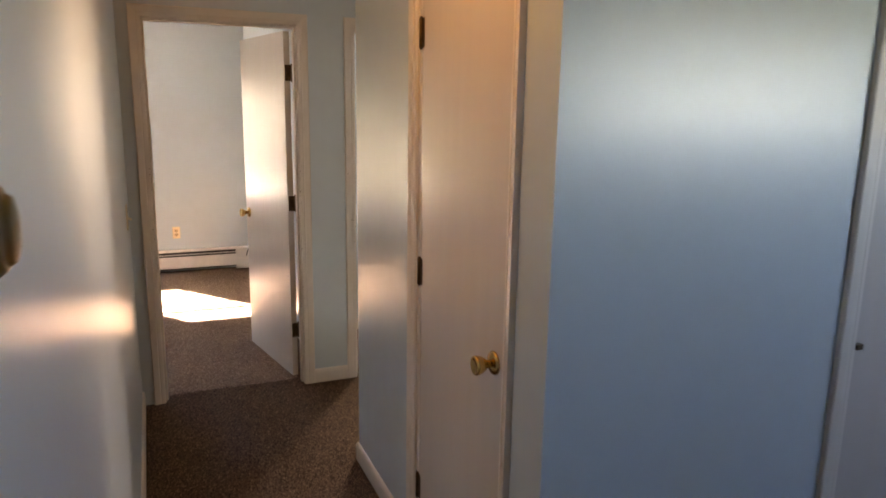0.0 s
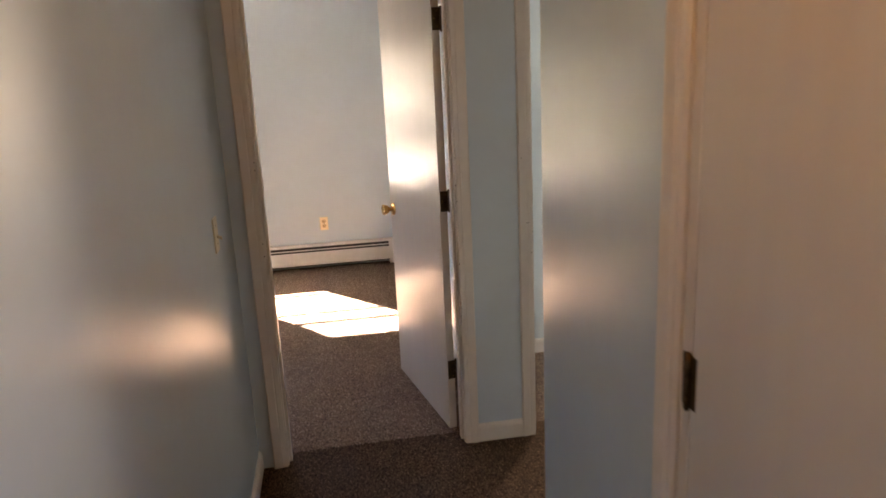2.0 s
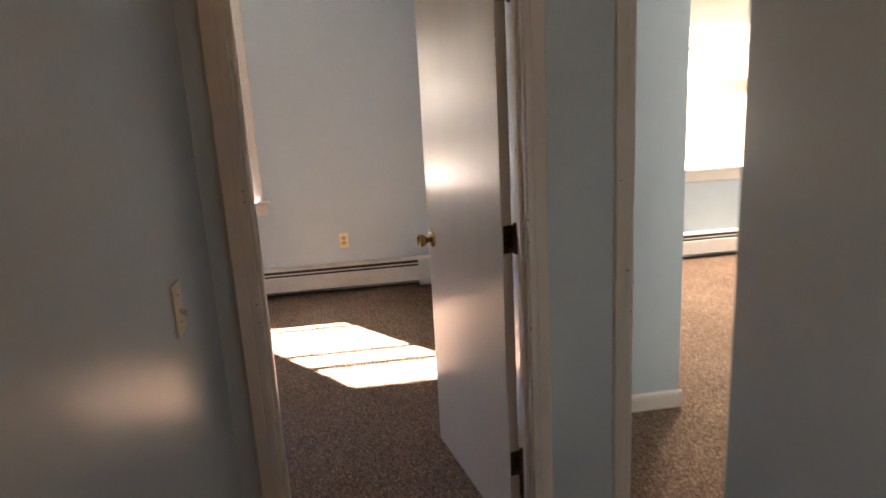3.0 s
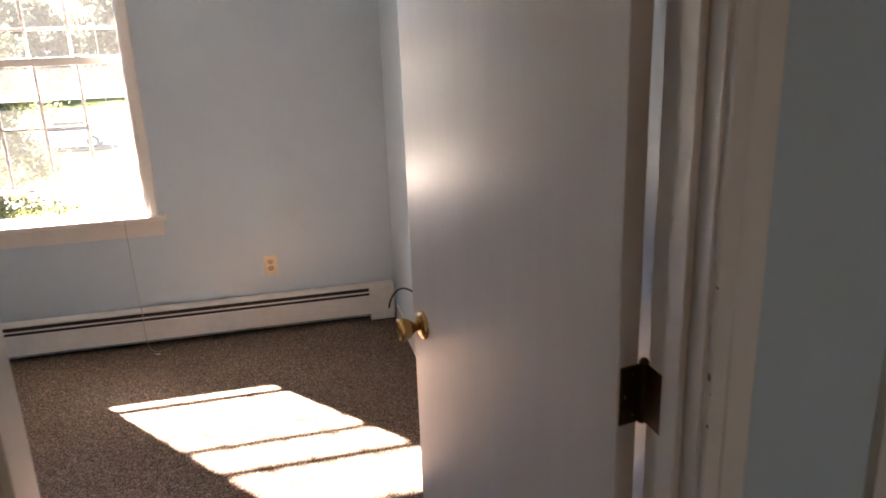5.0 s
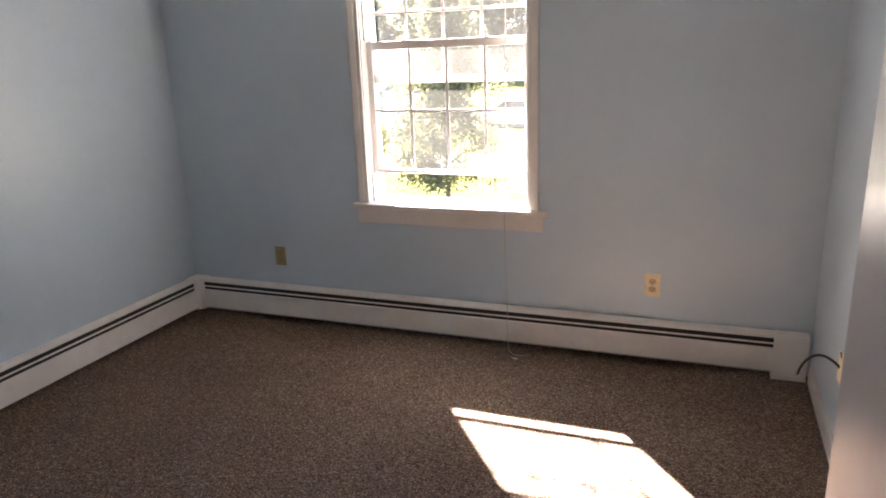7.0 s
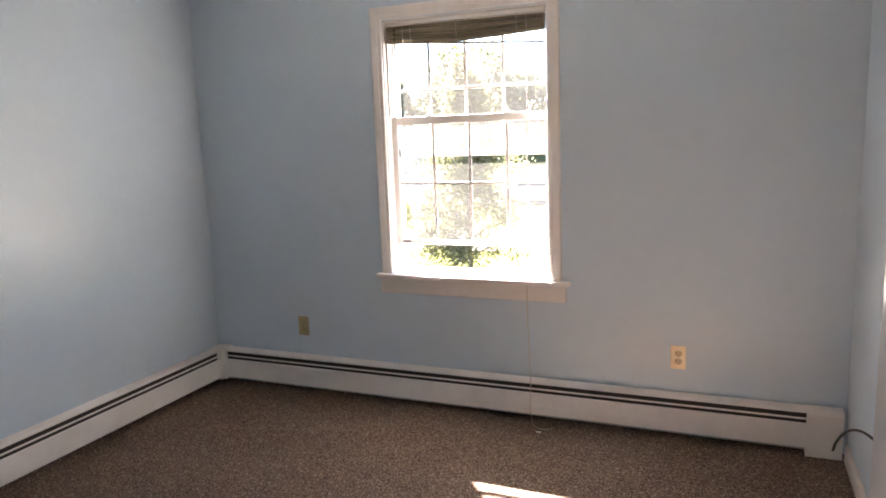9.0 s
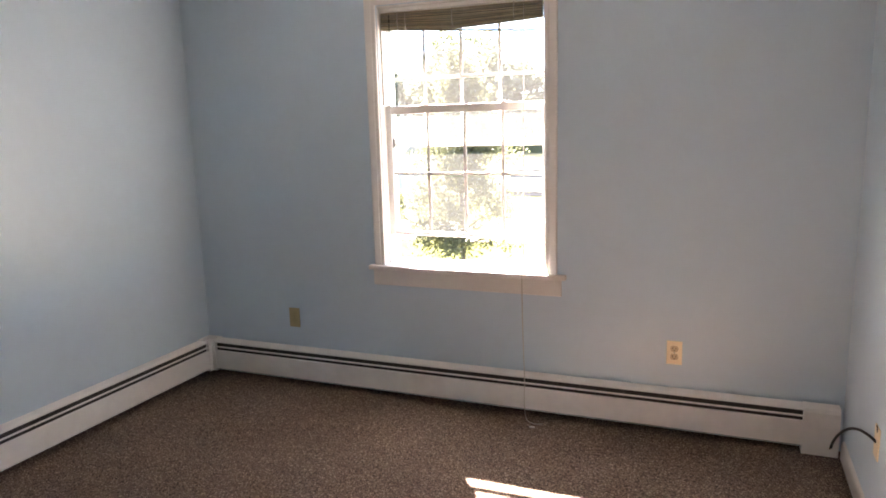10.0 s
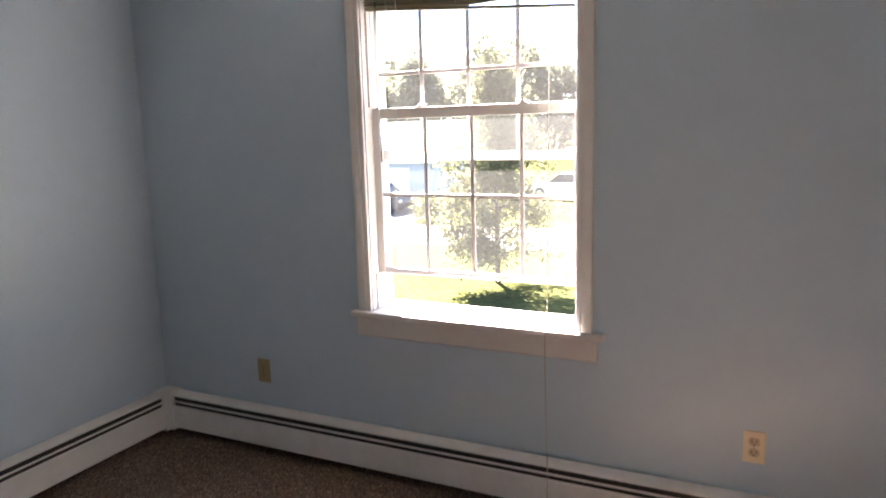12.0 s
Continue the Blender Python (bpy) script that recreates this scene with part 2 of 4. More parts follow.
def extrude(a, b, closed=True):
    """A solid between two rings of equally many points."""
    bm = bmesh.new()
    va = [bm.verts.new(p) for p in a]
    vb = [bm.verts.new(p) for p in b]
    k = len(va)
    for i in range(k):
        j = (i + 1) % k
        bm.faces.new((va[i], va[j], vb[j], vb[i]))
    bm.faces.new(va[::-1]); bm.faces.new(vb)
    bmesh.ops.recalc_face_normals(bm, faces=bm.faces)
    return bm


def lathe(profile, centre, axis, seg=28):
    """Turn (radius, distance) pairs about an axis that starts at centre."""
    axis = Vector(axis).normalized()
    u = axis.orthogonal().normalized(); w = axis.cross(u)
    bm = bmesh.new(); rings = []
    for r, d in profile:
        c = Vector(centre) + axis * d
        rings.append([bm.verts.new(c + (u * math.cos(a) + w * math.sin(a)) * max(r, 1e-5)) for a in [2 * math.pi * i / seg for i in range(seg)]])
    for a, b in zip(rings, rings[1:]):
        for i in range(seg):
            j = (i + 1) % seg
            f = bm.faces.new((a[i], a[j], b[j], b[i])); f.smooth = True
    bm.faces.new(rings[0][::-1]); bm.faces.new(rings[-1])
    bmesh.ops.remove_doubles(bm, verts=bm.verts, dist=5e-5)
    bmesh.ops.recalc_face_normals(bm, faces=bm.faces)
    return bm


def tube(points, r, seg=8):
    bm = bmesh.new(); rings = []
    pts = [Vector(p) for p in points]
    for i, p in enumerate(pts):
        t = (pts[min(i + 1, len(pts) - 1)] - pts[max(i - 1, 0)]).normalized()
        u = t.cross(Vector((0.31, 0.2, 0.93))).normalized(); w = t.cross(u)
        rr = r[i] if isinstance(r, (list, tuple)) else r
        rings.append([bm.verts.new(p + (u * math.cos(a) + w * math.sin(a)) * rr) for a in [2 * math.pi * k / seg for k in range(seg)]])
    for a, b in zip(rings, rings[1:]):
        for i in range(seg):
            j = (i + 1) % seg
            f = bm.faces.new((a[i], a[j], b[j], b[i])); f.smooth = True
    bm.faces.new(rings[0][::-1]); bm.faces.new(rings[-1])
    bmesh.ops.recalc_face_normals(bm, faces=bm.faces)
    return bm


def curve_points(ctrl, n=8):
    """Catmull-Rom through the control points."""
    c = [Vector(p) for p in ctrl]; c = [c[0] * 2 - c[1]] + c + [c[-1] * 2 - c[-2]]
    out = []
    for i in range(1, len(c) - 2):
        for k in range(n):
            t = k / n
            out.append(0.5 * ((2 * c[i]) + (c[i + 1] - c[i - 1]) * t + (2 * c[i - 1] - 5 * c[i] + 4 * c[i + 1] - c[i + 2]) * t * t + (3 * c[i] - c[i - 1] - 3 * c[i + 1] + c[i + 2]) * t ** 3))
    return out + [c[-2]]


def part(name, bm, material, parent=None, label=""):
    me = bpy.data.meshes.new(name)
    bm.to_mesh(me); bm.free()
    me.materials.append(material)
    ob = new(name, me)
    if parent is not None:
        ob.parent = parent
        ob.matrix_parent_inverse = parent.matrix_world.inverted()
    if label:
        tagged(ob, label)
    return ob


def empty(name, loc, label="", category="", group="", kind=""):
    e = new(name)
    e.empty_display_size = 0.1
    e.location = loc
    e.matrix_world = Matrix.Translation(loc)
    return tagged(e, label, category, group, kind)


def structure(name, bm, material, label, category="wall"):
    return tagged(part(name, bm, material), label, category, kind="structure")


# ---- plan ----
CEIL = 2.44
HL, HR = -0.12, 0.82            # hall walls
DX0, DX1, DH = 0.0, 0.768, 2.05  # bedroom doorway
EX0, EX1 = 1.095, 1.86          # second doorway
WT = 0.115                      # partition thickness
RL, RR = -2.57, 0.91            # bedroom side walls
RY = 3.289                      # window wall, inner face
RY2 = 3.45
WX0, WX1, WZ0, WZ1 = -1.305, -0.430, 0.712, 2.078   # window opening
VX0, VX1 = 2.755, 3.625         # second room's window


def wall_with_openings(x0, x1, y0, y1, holes, z1=CEIL):
    """A wall along x with rectangular holes (x0, x1, z0, z1)."""
    bm = bmesh.new(); at = x0
    for a, b, c, d in sorted(holes):
        add_box(bm, at, a, y0, y1, 0, z1)
        if c > 0:
            add_box(bm, a, b, y0, y1, 0, c)
        add_box(bm, a, b, y0, y1, d, z1)
        at = b
    add_box(bm, at, x1, y0, y1, 0, z1)
    bmesh.ops.remove_doubles(bm, verts=bm.verts, dist=1e-5)
    return bm


structure("floor", box(-2.8, 4.9, 0.102, 3.5, -0.12, 0.0), M_CARPET, "brown flecked loop-pile carpet in the bedrooms", "floor")
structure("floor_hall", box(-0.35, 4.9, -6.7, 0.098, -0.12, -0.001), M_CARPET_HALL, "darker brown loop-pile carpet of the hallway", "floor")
structure("ceiling_living", box(4.9, 7.6, -6.7, -2.465, CEIL, CEIL + 0.12), M_CEIL, "flat white painted living room ceiling", "ceiling")
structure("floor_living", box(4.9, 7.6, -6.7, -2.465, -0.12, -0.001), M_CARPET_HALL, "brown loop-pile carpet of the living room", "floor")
structure("ceiling", box(-2.8, 4.9, -6.7, 3.5, CEIL, CEIL + 0.12), M_CEIL, "flat white painted ceiling", "ceiling")
structure("wall_doors", wall_with_openings(-2.8, 4.9, 0.0, WT, [(DX0 - 0.012, DX1 + 0.012, 0, DH + 0.012), (EX0 - 0.012, EX1 + 0.012, 0, DH + 0.012)]), M_BLUE, "light blue painted wall with two doorways")
structure("wall_window", wall_with_openings(-2.8, 4.9, RY, RY2, [(WX0, WX1, WZ0, WZ1), (VX0, VX1, WZ0, WZ1)]), M_BLUE, "light blue painted outer wall with windows")
structure("wall_bedroom_west", box(-2.8, RL, WT, RY, 0, CEIL), M_BLUE, "light blue painted bedroom wall")
structure("wall_partition", box(RR, RR + 0.11, WT, RY, 0, CEIL), M_BLUE, "light blue painted wall between the bedrooms")
structure("wall_closet_block", box(RR + 0.11, 1.715, 0.905, RY, 0, CEIL), M_BLUE, "light blue boxed-out closet wall of the second bedroom")
structure("wall_second_east", box(4.62, 4.9, WT, RY, 0, CEIL), M_BLUE, "light blue painted wall of the second bedroom")
structure("wall_hall_west", box(-0.35, HL, -6.7, 0.0, 0, CEIL), M_BLUE, "light blue satin painted hallway wall")
CY0, CY1, CH = -2.402, -1.79, 2.04     # closet doorway
bm = box(HR, HR + WT, -2.594 + WT, CY0 - 0.006, 0, CEIL)
add_box(bm, HR, HR + WT, CY1 + 0.03, -1.0 - WT, 0, CEIL)
add_box(bm, HR, HR + WT, CY0 - 0.006, CY1 + 0.03, CH + 0.012, CEIL)
structure("wall_hall_closet", bm, M_BLUE, "light blue satin painted hallway wall beside the closet door")
structure("wall_closet_north", box(HR, 4.9, -1.0 - WT, -1.0, 0, CEIL), M_BLUE, "light blue painted wall of the side passage")
structure("wall_closet_south", wall_with_openings(HR, 7.6, -2.594, -2.594 + WT, [(1.87, 2.63, 0, 2.05)]), M_BLUE, "light blue painted wall facing the living room")
structure("wall_passage_end", box(3.0, 3.1, -1.0, 0.0, 0, CEIL), M_BLUE, "light blue end wall of the passage")
structure("wall_living_east", box(7.5, 7.6, -6.55, -2.594, 0, CEIL), M_BLUE, "light blue painted living room wall")
structure("wall_living_south", wall_with_openings(HL, 7.6, -6.7, -6.55, [(3.5, 7.0, 1.58, 2.10)]), M_BLUE, "light blue painted living room wall with a window")


# ---- trim ----
def casing(name, x0, x1, ztop, y, out, label, width=0.062, material=None, z0=0.0, axis="x", parent=None):
    """Stepped casing with mitred corners round an opening, on the plane y, its face towards out (-1 or 1)."""
    prof = [(0.004, 0.0), (0.004, 0.009), (0.007, 0.0115), (0.022, 0.013), (0.025, 0.0118), (0.029, 0.0142), (0.048, 0.017), (width - 0.004, 0.018), (width, 0.015), (width, 0.0)]
    if width < 0.055:
        prof = [(0.003, 0.0), (0.003, 0.010), (0.010, 0.014), (width - 0.012, 0.017), (width, 0.018), (width, 0.0)]
    def P(x, z, v):
        return (x, y + out * v, z) if axis == "x" else (y + out * v, x, z)
    legs = []
    legs.append(extrude([P(x0 - u, z0, v) for u, v in prof], [P(x0 - u, ztop + u, v) for u, v in prof]))
    legs.append(extrude([P(x1 + u, z0, v) for u, v in prof], [P(x1 + u, ztop + u, v) for u, v in prof]))
    legs.append(extrude([P(x0 - u, ztop + u, v) for u, v in prof], [P(x1 + u, ztop + u, v) for u, v in prof]))
    for b, nm in zip(legs, ("side_casing", "side_casing", "head_casing")):
        part(nm, b, material or M_WHITE, parent)


def door_frame(name, x0, x1, label, stop_side):
    e = empty(name, ((x0 + x1) / 2, WT / 2, 0), label, "door frame", kind="structure")
    t = 0.012
    for a, b in ((x0 - t, x0), (x1, x1 + t)):
        part("jamb", box(a, b, -0.001, WT + 0.001, 0, DH, 0.001), M_WHITE, e)
    part("head_jamb", box(x0 - t, x1 + t, -0.001, WT + 0.001, DH, DH + t, 0.001), M_WHITE, e)
    part("door_stop", box(x0, x0 + 0.011, 0.030, 0.068, 0, DH - 0.011, 0.002), M_WHITE, e)
    part("door_stop", box(x1 - 0.011, x1, 0.030, 0.068, 0, DH - 0.011, 0.002), M_WHITE, e)
    part("door_stop", box(x0, x1, 0.030, 0.068, DH - 0.011, DH, 0.002), M_WHITE, e)
    casing(name, x0, x1, DH, 0.0, -1, "", parent=e)
    casing(name, x0, x1, DH, WT, 1, "", parent=e)
    return e


frame_1 = door_frame("door_frame_1", DX0, DX1, "white painted door frame with chipped edges to the bedroom", 1)
frame_2 = door_frame("door_frame_2", EX0, EX1, "white painted door frame of the second bedroom", 1)
# strike plate on the second frame
part("strike_plate", box(EX0 - 0.0005, EX0 + 0.0015, 0.07, 0.10, 0.90, 0.96, 0.0005), M_HINGE, frame_2, "dark brass strike plate")
# chips in the paint of the hinge-side jamb and casing
for k in range(15):
    z = random.choice((random.uniform(0.35, 1.25), random.uniform(0.55, 1.2), random.uniform(1.0, 1.5)))
    w, h = random.uniform(0.001, 0.0032), random.uniform(0.002, 0.009)
    bmc = bmesh.new()
    cx = DX1 + 0.0035 + random.uniform(0, 0.008)
    ring = [(math.cos(a) * w * random.uniform(0.6, 1.2), math.sin(a) * h * random.uniform(0.5, 1.1)) for a in [i * math.pi / 4 for i in range(8)]]
    y = -0.0095
    bmc.free()
    part("paint_chip", extrude([(cx + u + 0.001, -0.0085, z + v) for u, v in ring], [(cx + u, -0.0112, z + v * 0.9) for u, v in ring]), M_CHIP, frame_1)
for x, z in ((DX0 - 0.008, 0.98), (DX0 - 0.006, 1.30), (DX0 - 0.006, 1.27), (DX0 - 0.006, 0.93), (EX0 - 0.03, 0.98), (EX0 - 0.022, 0.98), (EX0 - 0.007, 0.94), (EX0 - 0.012, 0.85), (EX0 - 0.05, 1.25)):
    par = frame_1 if x < 0.5 else frame_2
    part("nail_hole", lathe([(0.0022, 0), (0.0022, 0.0012)], (x, -0.0175 if x not in (DX0 - 0.008,) else -0.012, z), (0, -1, 0), 8), M_CHIP, par)


def baseboard(name, a, b, side, label="white painted baseboard with a rounded top"):
    """Along the wall from a to b (x, y); side is the unit vector out of the wall."""
    prof = [(0, 0), (0.013, 0), (0.013, 0.062), (0.010, 0.074), (0.005, 0.081), (0, 0.083)]
    s = Vector((*side, 0))
    A, B = Vector((*a, 0)), Vector((*b, 0))
    ob = structure(name, extrude([A + s * u + Vector((0, 0, v)) for u, v in prof], [B + s * u + Vector((0, 0, v)) for u, v in prof]), M_WHITE, label, "baseboard")
    return ob


baseboard("baseboard_hall_west", (HL, -6.5), (HL, -0.0), (1, 0))
baseboard("baseboard_between_doors", (DX1 + 0.063, 0.0), (EX0 - 0.063, 0.0), (0, -1))
baseboard("baseboard_hall_east", (HR, -1.68), (HR, -1.0 + 0.013), (-1, 0))
baseboard("baseboard_corner_post", (HR, -2.594 - 0.013), (HR, CY0 - 0.045), (-1, 0))
baseboard("baseboard_passage", (HR - 0.013, -1.0), (3.0, -1.0), (0, 1))
baseboard("baseboard_living", (HR - 0.013, -2.594), (1.80, -2.594), (0, -1))
baseboard("baseboard_partition", (RR, WT), (RR, 3.214), (-1, 0))
baseboard("baseboard_closet_block", (RR + 0.11, 0.905), (1.715 + 0.013, 0.905), (0, -1))
baseboard("baseboard_closet_side", (1.715, 0.905 - 0.013), (1.715, 3.21), (1, 0))
baseboard("baseboard_bedroom_south", (RL, WT), (DX0 - 0.064, WT), (0, 1))


# ---- doors ----
def hinge(parent, x, y, z, axis_leaf, axis_out, h=0.09):
    """Butt hinge: two leaves and a knuckled barrel."""
    a, o = Vector((*axis_leaf, 0)), Vector((*axis_out, 0))
    bm = lathe([(0.0, -0.006), (0.004, -0.005), (0.0045, 0), (0.0062, 0), (0.0062, h * 0.2), (0.0057, h * 0.205), (0.0062, h * 0.21), (0.0062, h * 0.6), (0.0057, h * 0.605), (0.0062, h * 0.61), (0.0062, h), (0.0045, h), (0.004, h + 0.005), (0.0, h + 0.006)], (x, y, z - h / 2), (0, 0, 1), 12)
    ob = part("hinge", bm, M_HINGE, parent, "aged brass butt hinge")
    for s in (1, -1):
        c = Vector((x, y, z)) + a * s * 0.011 + o * -0.004
        bm = bmesh.new()
        bmesh.ops.create_cube(bm, size=1)
        for v in bm.verts:
            v.co = c + a * v.co.x * 0.018 + o * v.co.y * 0.003 + Vector((0, 0, v.co.z * h))
        for sz in (-0.3, 0, 0.3):
            q = c + a * (0.004 if sz == 0 else -0.004) * s + Vector((0, 0, sz * h)) + o * 0.0014
            t = lathe([(0.0035, 0), (0.003, 0.001), (0.001, 0.0014)], q, o, 8)
            tmp = bpy.data.meshes.new("t"); t.to_mesh(tmp); t.free(); bm.from_mesh(tmp); bpy.data.meshes.remove(tmp)
        part("hinge_leaf", bm, M_HINGE, ob)


def knob(parent, p, axis):
    """Tulip knob on a round rose."""
    k = part("knob", lathe([(0.010, 0.010), (0.0105, 0.020), (0.013, 0.026), (0.018, 0.031), (0.0235, 0.040), (0.0262, 0.050), (0.0268, 0.056), (0.0255, 0.060), (0.0215, 0.0615), (0.018, 0.0585), (0.010, 0.0570), (0.0, 0.0565)], p, axis), M_BRASS, parent, "polished brass door knob")
    part("rose", lathe([(0.033, 0.0), (0.033, 0.003), (0.030, 0.008), (0.022, 0.011), (0.014, 0.012), (0.0, 0.012)], p, axis), M_BRASS, k)


# bedroom door, standing open into the room
door_1 = empty("door_1", (0.757, 0.122, 0), "white glossy flush bedroom door standing open on brass hinges", "door", kind="structure")
ang = math.atan2(0.981, -0.191)
DL = 0.757
u = Vector((math.cos(ang), math.sin(ang), 0)); nrm = Vector((-u.y, u.x, 0))    # nrm points to the west side of the leaf


def door_pt(along, off, z):
    return Vector((0.757, 0.122, 0)) + u * along + nrm * off + Vector((0, 0, z))


def door_box(a0, a1, o0, o1, z0, z1, bevel=0.0015):
    bm = box(a0, a1, o0, o1, z0, z1, bevel)
    for v in bm.verts:
        v.co = door_pt(v.co.x, v.co.y, v.co.z)
    bmesh.ops.recalc_face_normals(bm, faces=bm.faces)
    return bm


part("leaf", door_box(0.004, DL, 0.0, 0.035, 0.012, 2.035), M_DOOR, door_1)
knob(door_1, door_pt(DL - 0.060, 0.035, 0.93), nrm)
knob(door_1, door_pt(DL - 0.060, 0.0, 0.93), -nrm)
part("latch_plate", door_box(DL - 0.0005, DL + 0.0012, 0.006, 0.029, 0.90, 0.957, 0.0004), M_BRASS, door_1)
for z in (0.30, 1.07, 1.81):
    h = part("hinge", lathe([(0.0, -0.006), (0.0045, -0.004), (0.0068, 0), (0.0068, 0.030), (0.0062, 0.031), (0.0068, 0.032), (0.0068, 0.058), (0.0062, 0.059), (0.0068, 0.060), (0.0068, 0.090), (0.0045, 0.094), (0.0, 0.096)], (0.766, 0.128, z - 0.045), (0, 0, 1), 14), M_HINGE, door_1, "aged brass butt hinge")
    part("hinge_leaf", door_box(0.0015, 0.0045, -0.002, 0.031, z - 0.044, z + 0.044, 0.0005), M_HINGE, h)
    part("hinge_leaf", box(DX1 - 0.0025, DX1 - 0.0004, 0.078, 0.124, z - 0.044, z + 0.044, 0.0005), M_HINGE, h)
    for dz in (-0.03, 0.0, 0.03):
        q = door_pt(0.0016, 0.008 if dz else 0.022, z + dz)
        part("screw", lathe([(0.0035, 0), (0.0028, 0.0008), (0.0, 0.0008)], q, -u, 8), M_BRASS, h)

# closet door, shut
door_2 = empty("door_2", (HR, (CY0 + CY1) / 2, 0), "white glossy flush closet door, shut, with brass hinges", "door", kind="structure")
part("leaf", box(HR - 0.006, HR + 0.029, CY0 + 0.002, CY1 - 0.002, 0.012, CH - 0.004, 0.0015), M_DOOR, door_2)
knob(door_2, (HR - 0.006, CY0 + 0.056, 0.962), (-1, 0, 0))
part("latch_plate", box(HR - 0.0072, HR - 0.005, CY0 + 0.004, CY0 + 0.009, 0.885, 0.945, 0.0004), M_HINGE, door_2)
for z in (0.30, 1.09, 1.86):
    hinge(door_2, HR - 0.010, CY1 + 0.003, z, (0, 1), (-1, 0))
frame_3 = empty("door_frame_3", (HR, (CY0 + CY1) / 2, 0), "white painted frame of the closet door", "door frame", kind="structure")
part("jamb", box(HR - 0.004, HR + WT, CY1 + 0.004, CY1 + 0.032, 0, CH + 0.01, 0.001), M_WHITE, frame_3)
part("jamb", box(HR + 0.002, HR + WT, CY0 - 0.008, CY0 - 0.001, 0, CH + 0.01, 0.001), M_WHITE, frame_3)
part("head_jamb", box(HR - 0.002, HR + WT, CY0, CY1 + 0.004, CH, CH + 0.012, 0.001), M_WHITE, frame_3)
prof = [(0.0, 0.0), (0.0, 0.010), (0.006, 0.015), (0.020, 0.015), (0.024, 0.011), (0.030, 0.016), (0.055, 0.019), (0.062, 0.019), (0.062, 0.0)]
ca = CY1 + 0.034
part("side_casing", extrude([(HR - v, ca + q, 0) for q, v in prof], [(HR - v, ca + q, CH + 0.012 + q) for q, v in prof]), M_WHITE, frame_3)
cb = CY0 + 0.0
part("side_casing", extrude([(HR - v, cb - q * 0.62, 0) for q, v in prof], [(HR - v, cb - q * 0.62, CH + 0.012 + q) for q, v in prof]), M_WHITE, frame_3)
part("head_casing", extrude([(HR - v, cb - q * 0.62, CH + 0.012 + q) for q, v in prof], [(HR - v, ca + q, CH + 0.012 + q) for q, v in prof]), M_WHITE, frame_3)

# doorway in the wall that faces the living room, with its door shut
frame_4 = empty("door_frame_4", (2.25, -2.594, 0), "white painted door frame facing the living room", "door frame", kind="structure")
casing("c", 1.87, 2.63, 2.05, -2.594, -1, "", parent=frame_4, width=0.075)
door_3 = empty("door_3", (2.25, -2.56, 0), "white flush door, shut, with a small brass catch", "door", kind="structure")
part("leaf", box(1.873, 2.627, -2.575, -2.54, 0.012, 2.047, 0.0015), M_DOOR, door_3)
part("catch", box(1.890, 1.915, -2.5944, -2.5755, 0.945, 0.962, 0.001), M_HINGE, door_3, "small dark metal catch")


# ---- windows ----
def sash(parent, name, x0, x1, y0, y1, z0, z1, bottom, top, zm, mx, left=0.032, right=0.020):
    s = part(name, box(x0, x0 + left, y0, y1, z0, z1, 0.003), M_VINYL, parent, "white vinyl sash with glazing bars")
    part("sash_stile", box(x1 - right, x1, y0, y1, z0, z1, 0.003), M_VINYL, s)
    part("sash_rail", box(x0 + left, x1 - right, y0, y1, z0, z0 + bottom, 0.003), M_VINYL, s)
    part("sash_rail", box(x0 + left, x1 - right, y0, y1, z1 - top, z1, 0.003), M_VINYL, s)
    ym = (y0 + y1) / 2
    xs = [x0 + left] + mx + [x1 - right]
    for x in mx:
        part("glazing_bar", box(x - 0.0085, x + 0.0085, ym - 0.003, ym + 0.003, z0 + bottom, z1 - top, 0.002), M_GRILLE, s)
    for a, b in zip(xs, xs[1:]):
        part("glazing_bar", box(a + 0.0085 if a in mx else a, b - 0.0085 if b in mx else b, ym - 0.006, ym + 0.006, zm - 0.008, zm + 0.008, 0.002), M_GRILLE, s)
        for c, d in ((z0 + bottom, zm - 0.008), (zm + 0.008, z1 - top)):
            g = part("pane", box(a, b, ym - 0.0015, ym + 0.0015, c, d), M_GLASS, s)
            g.visible_shadow = False
    return s


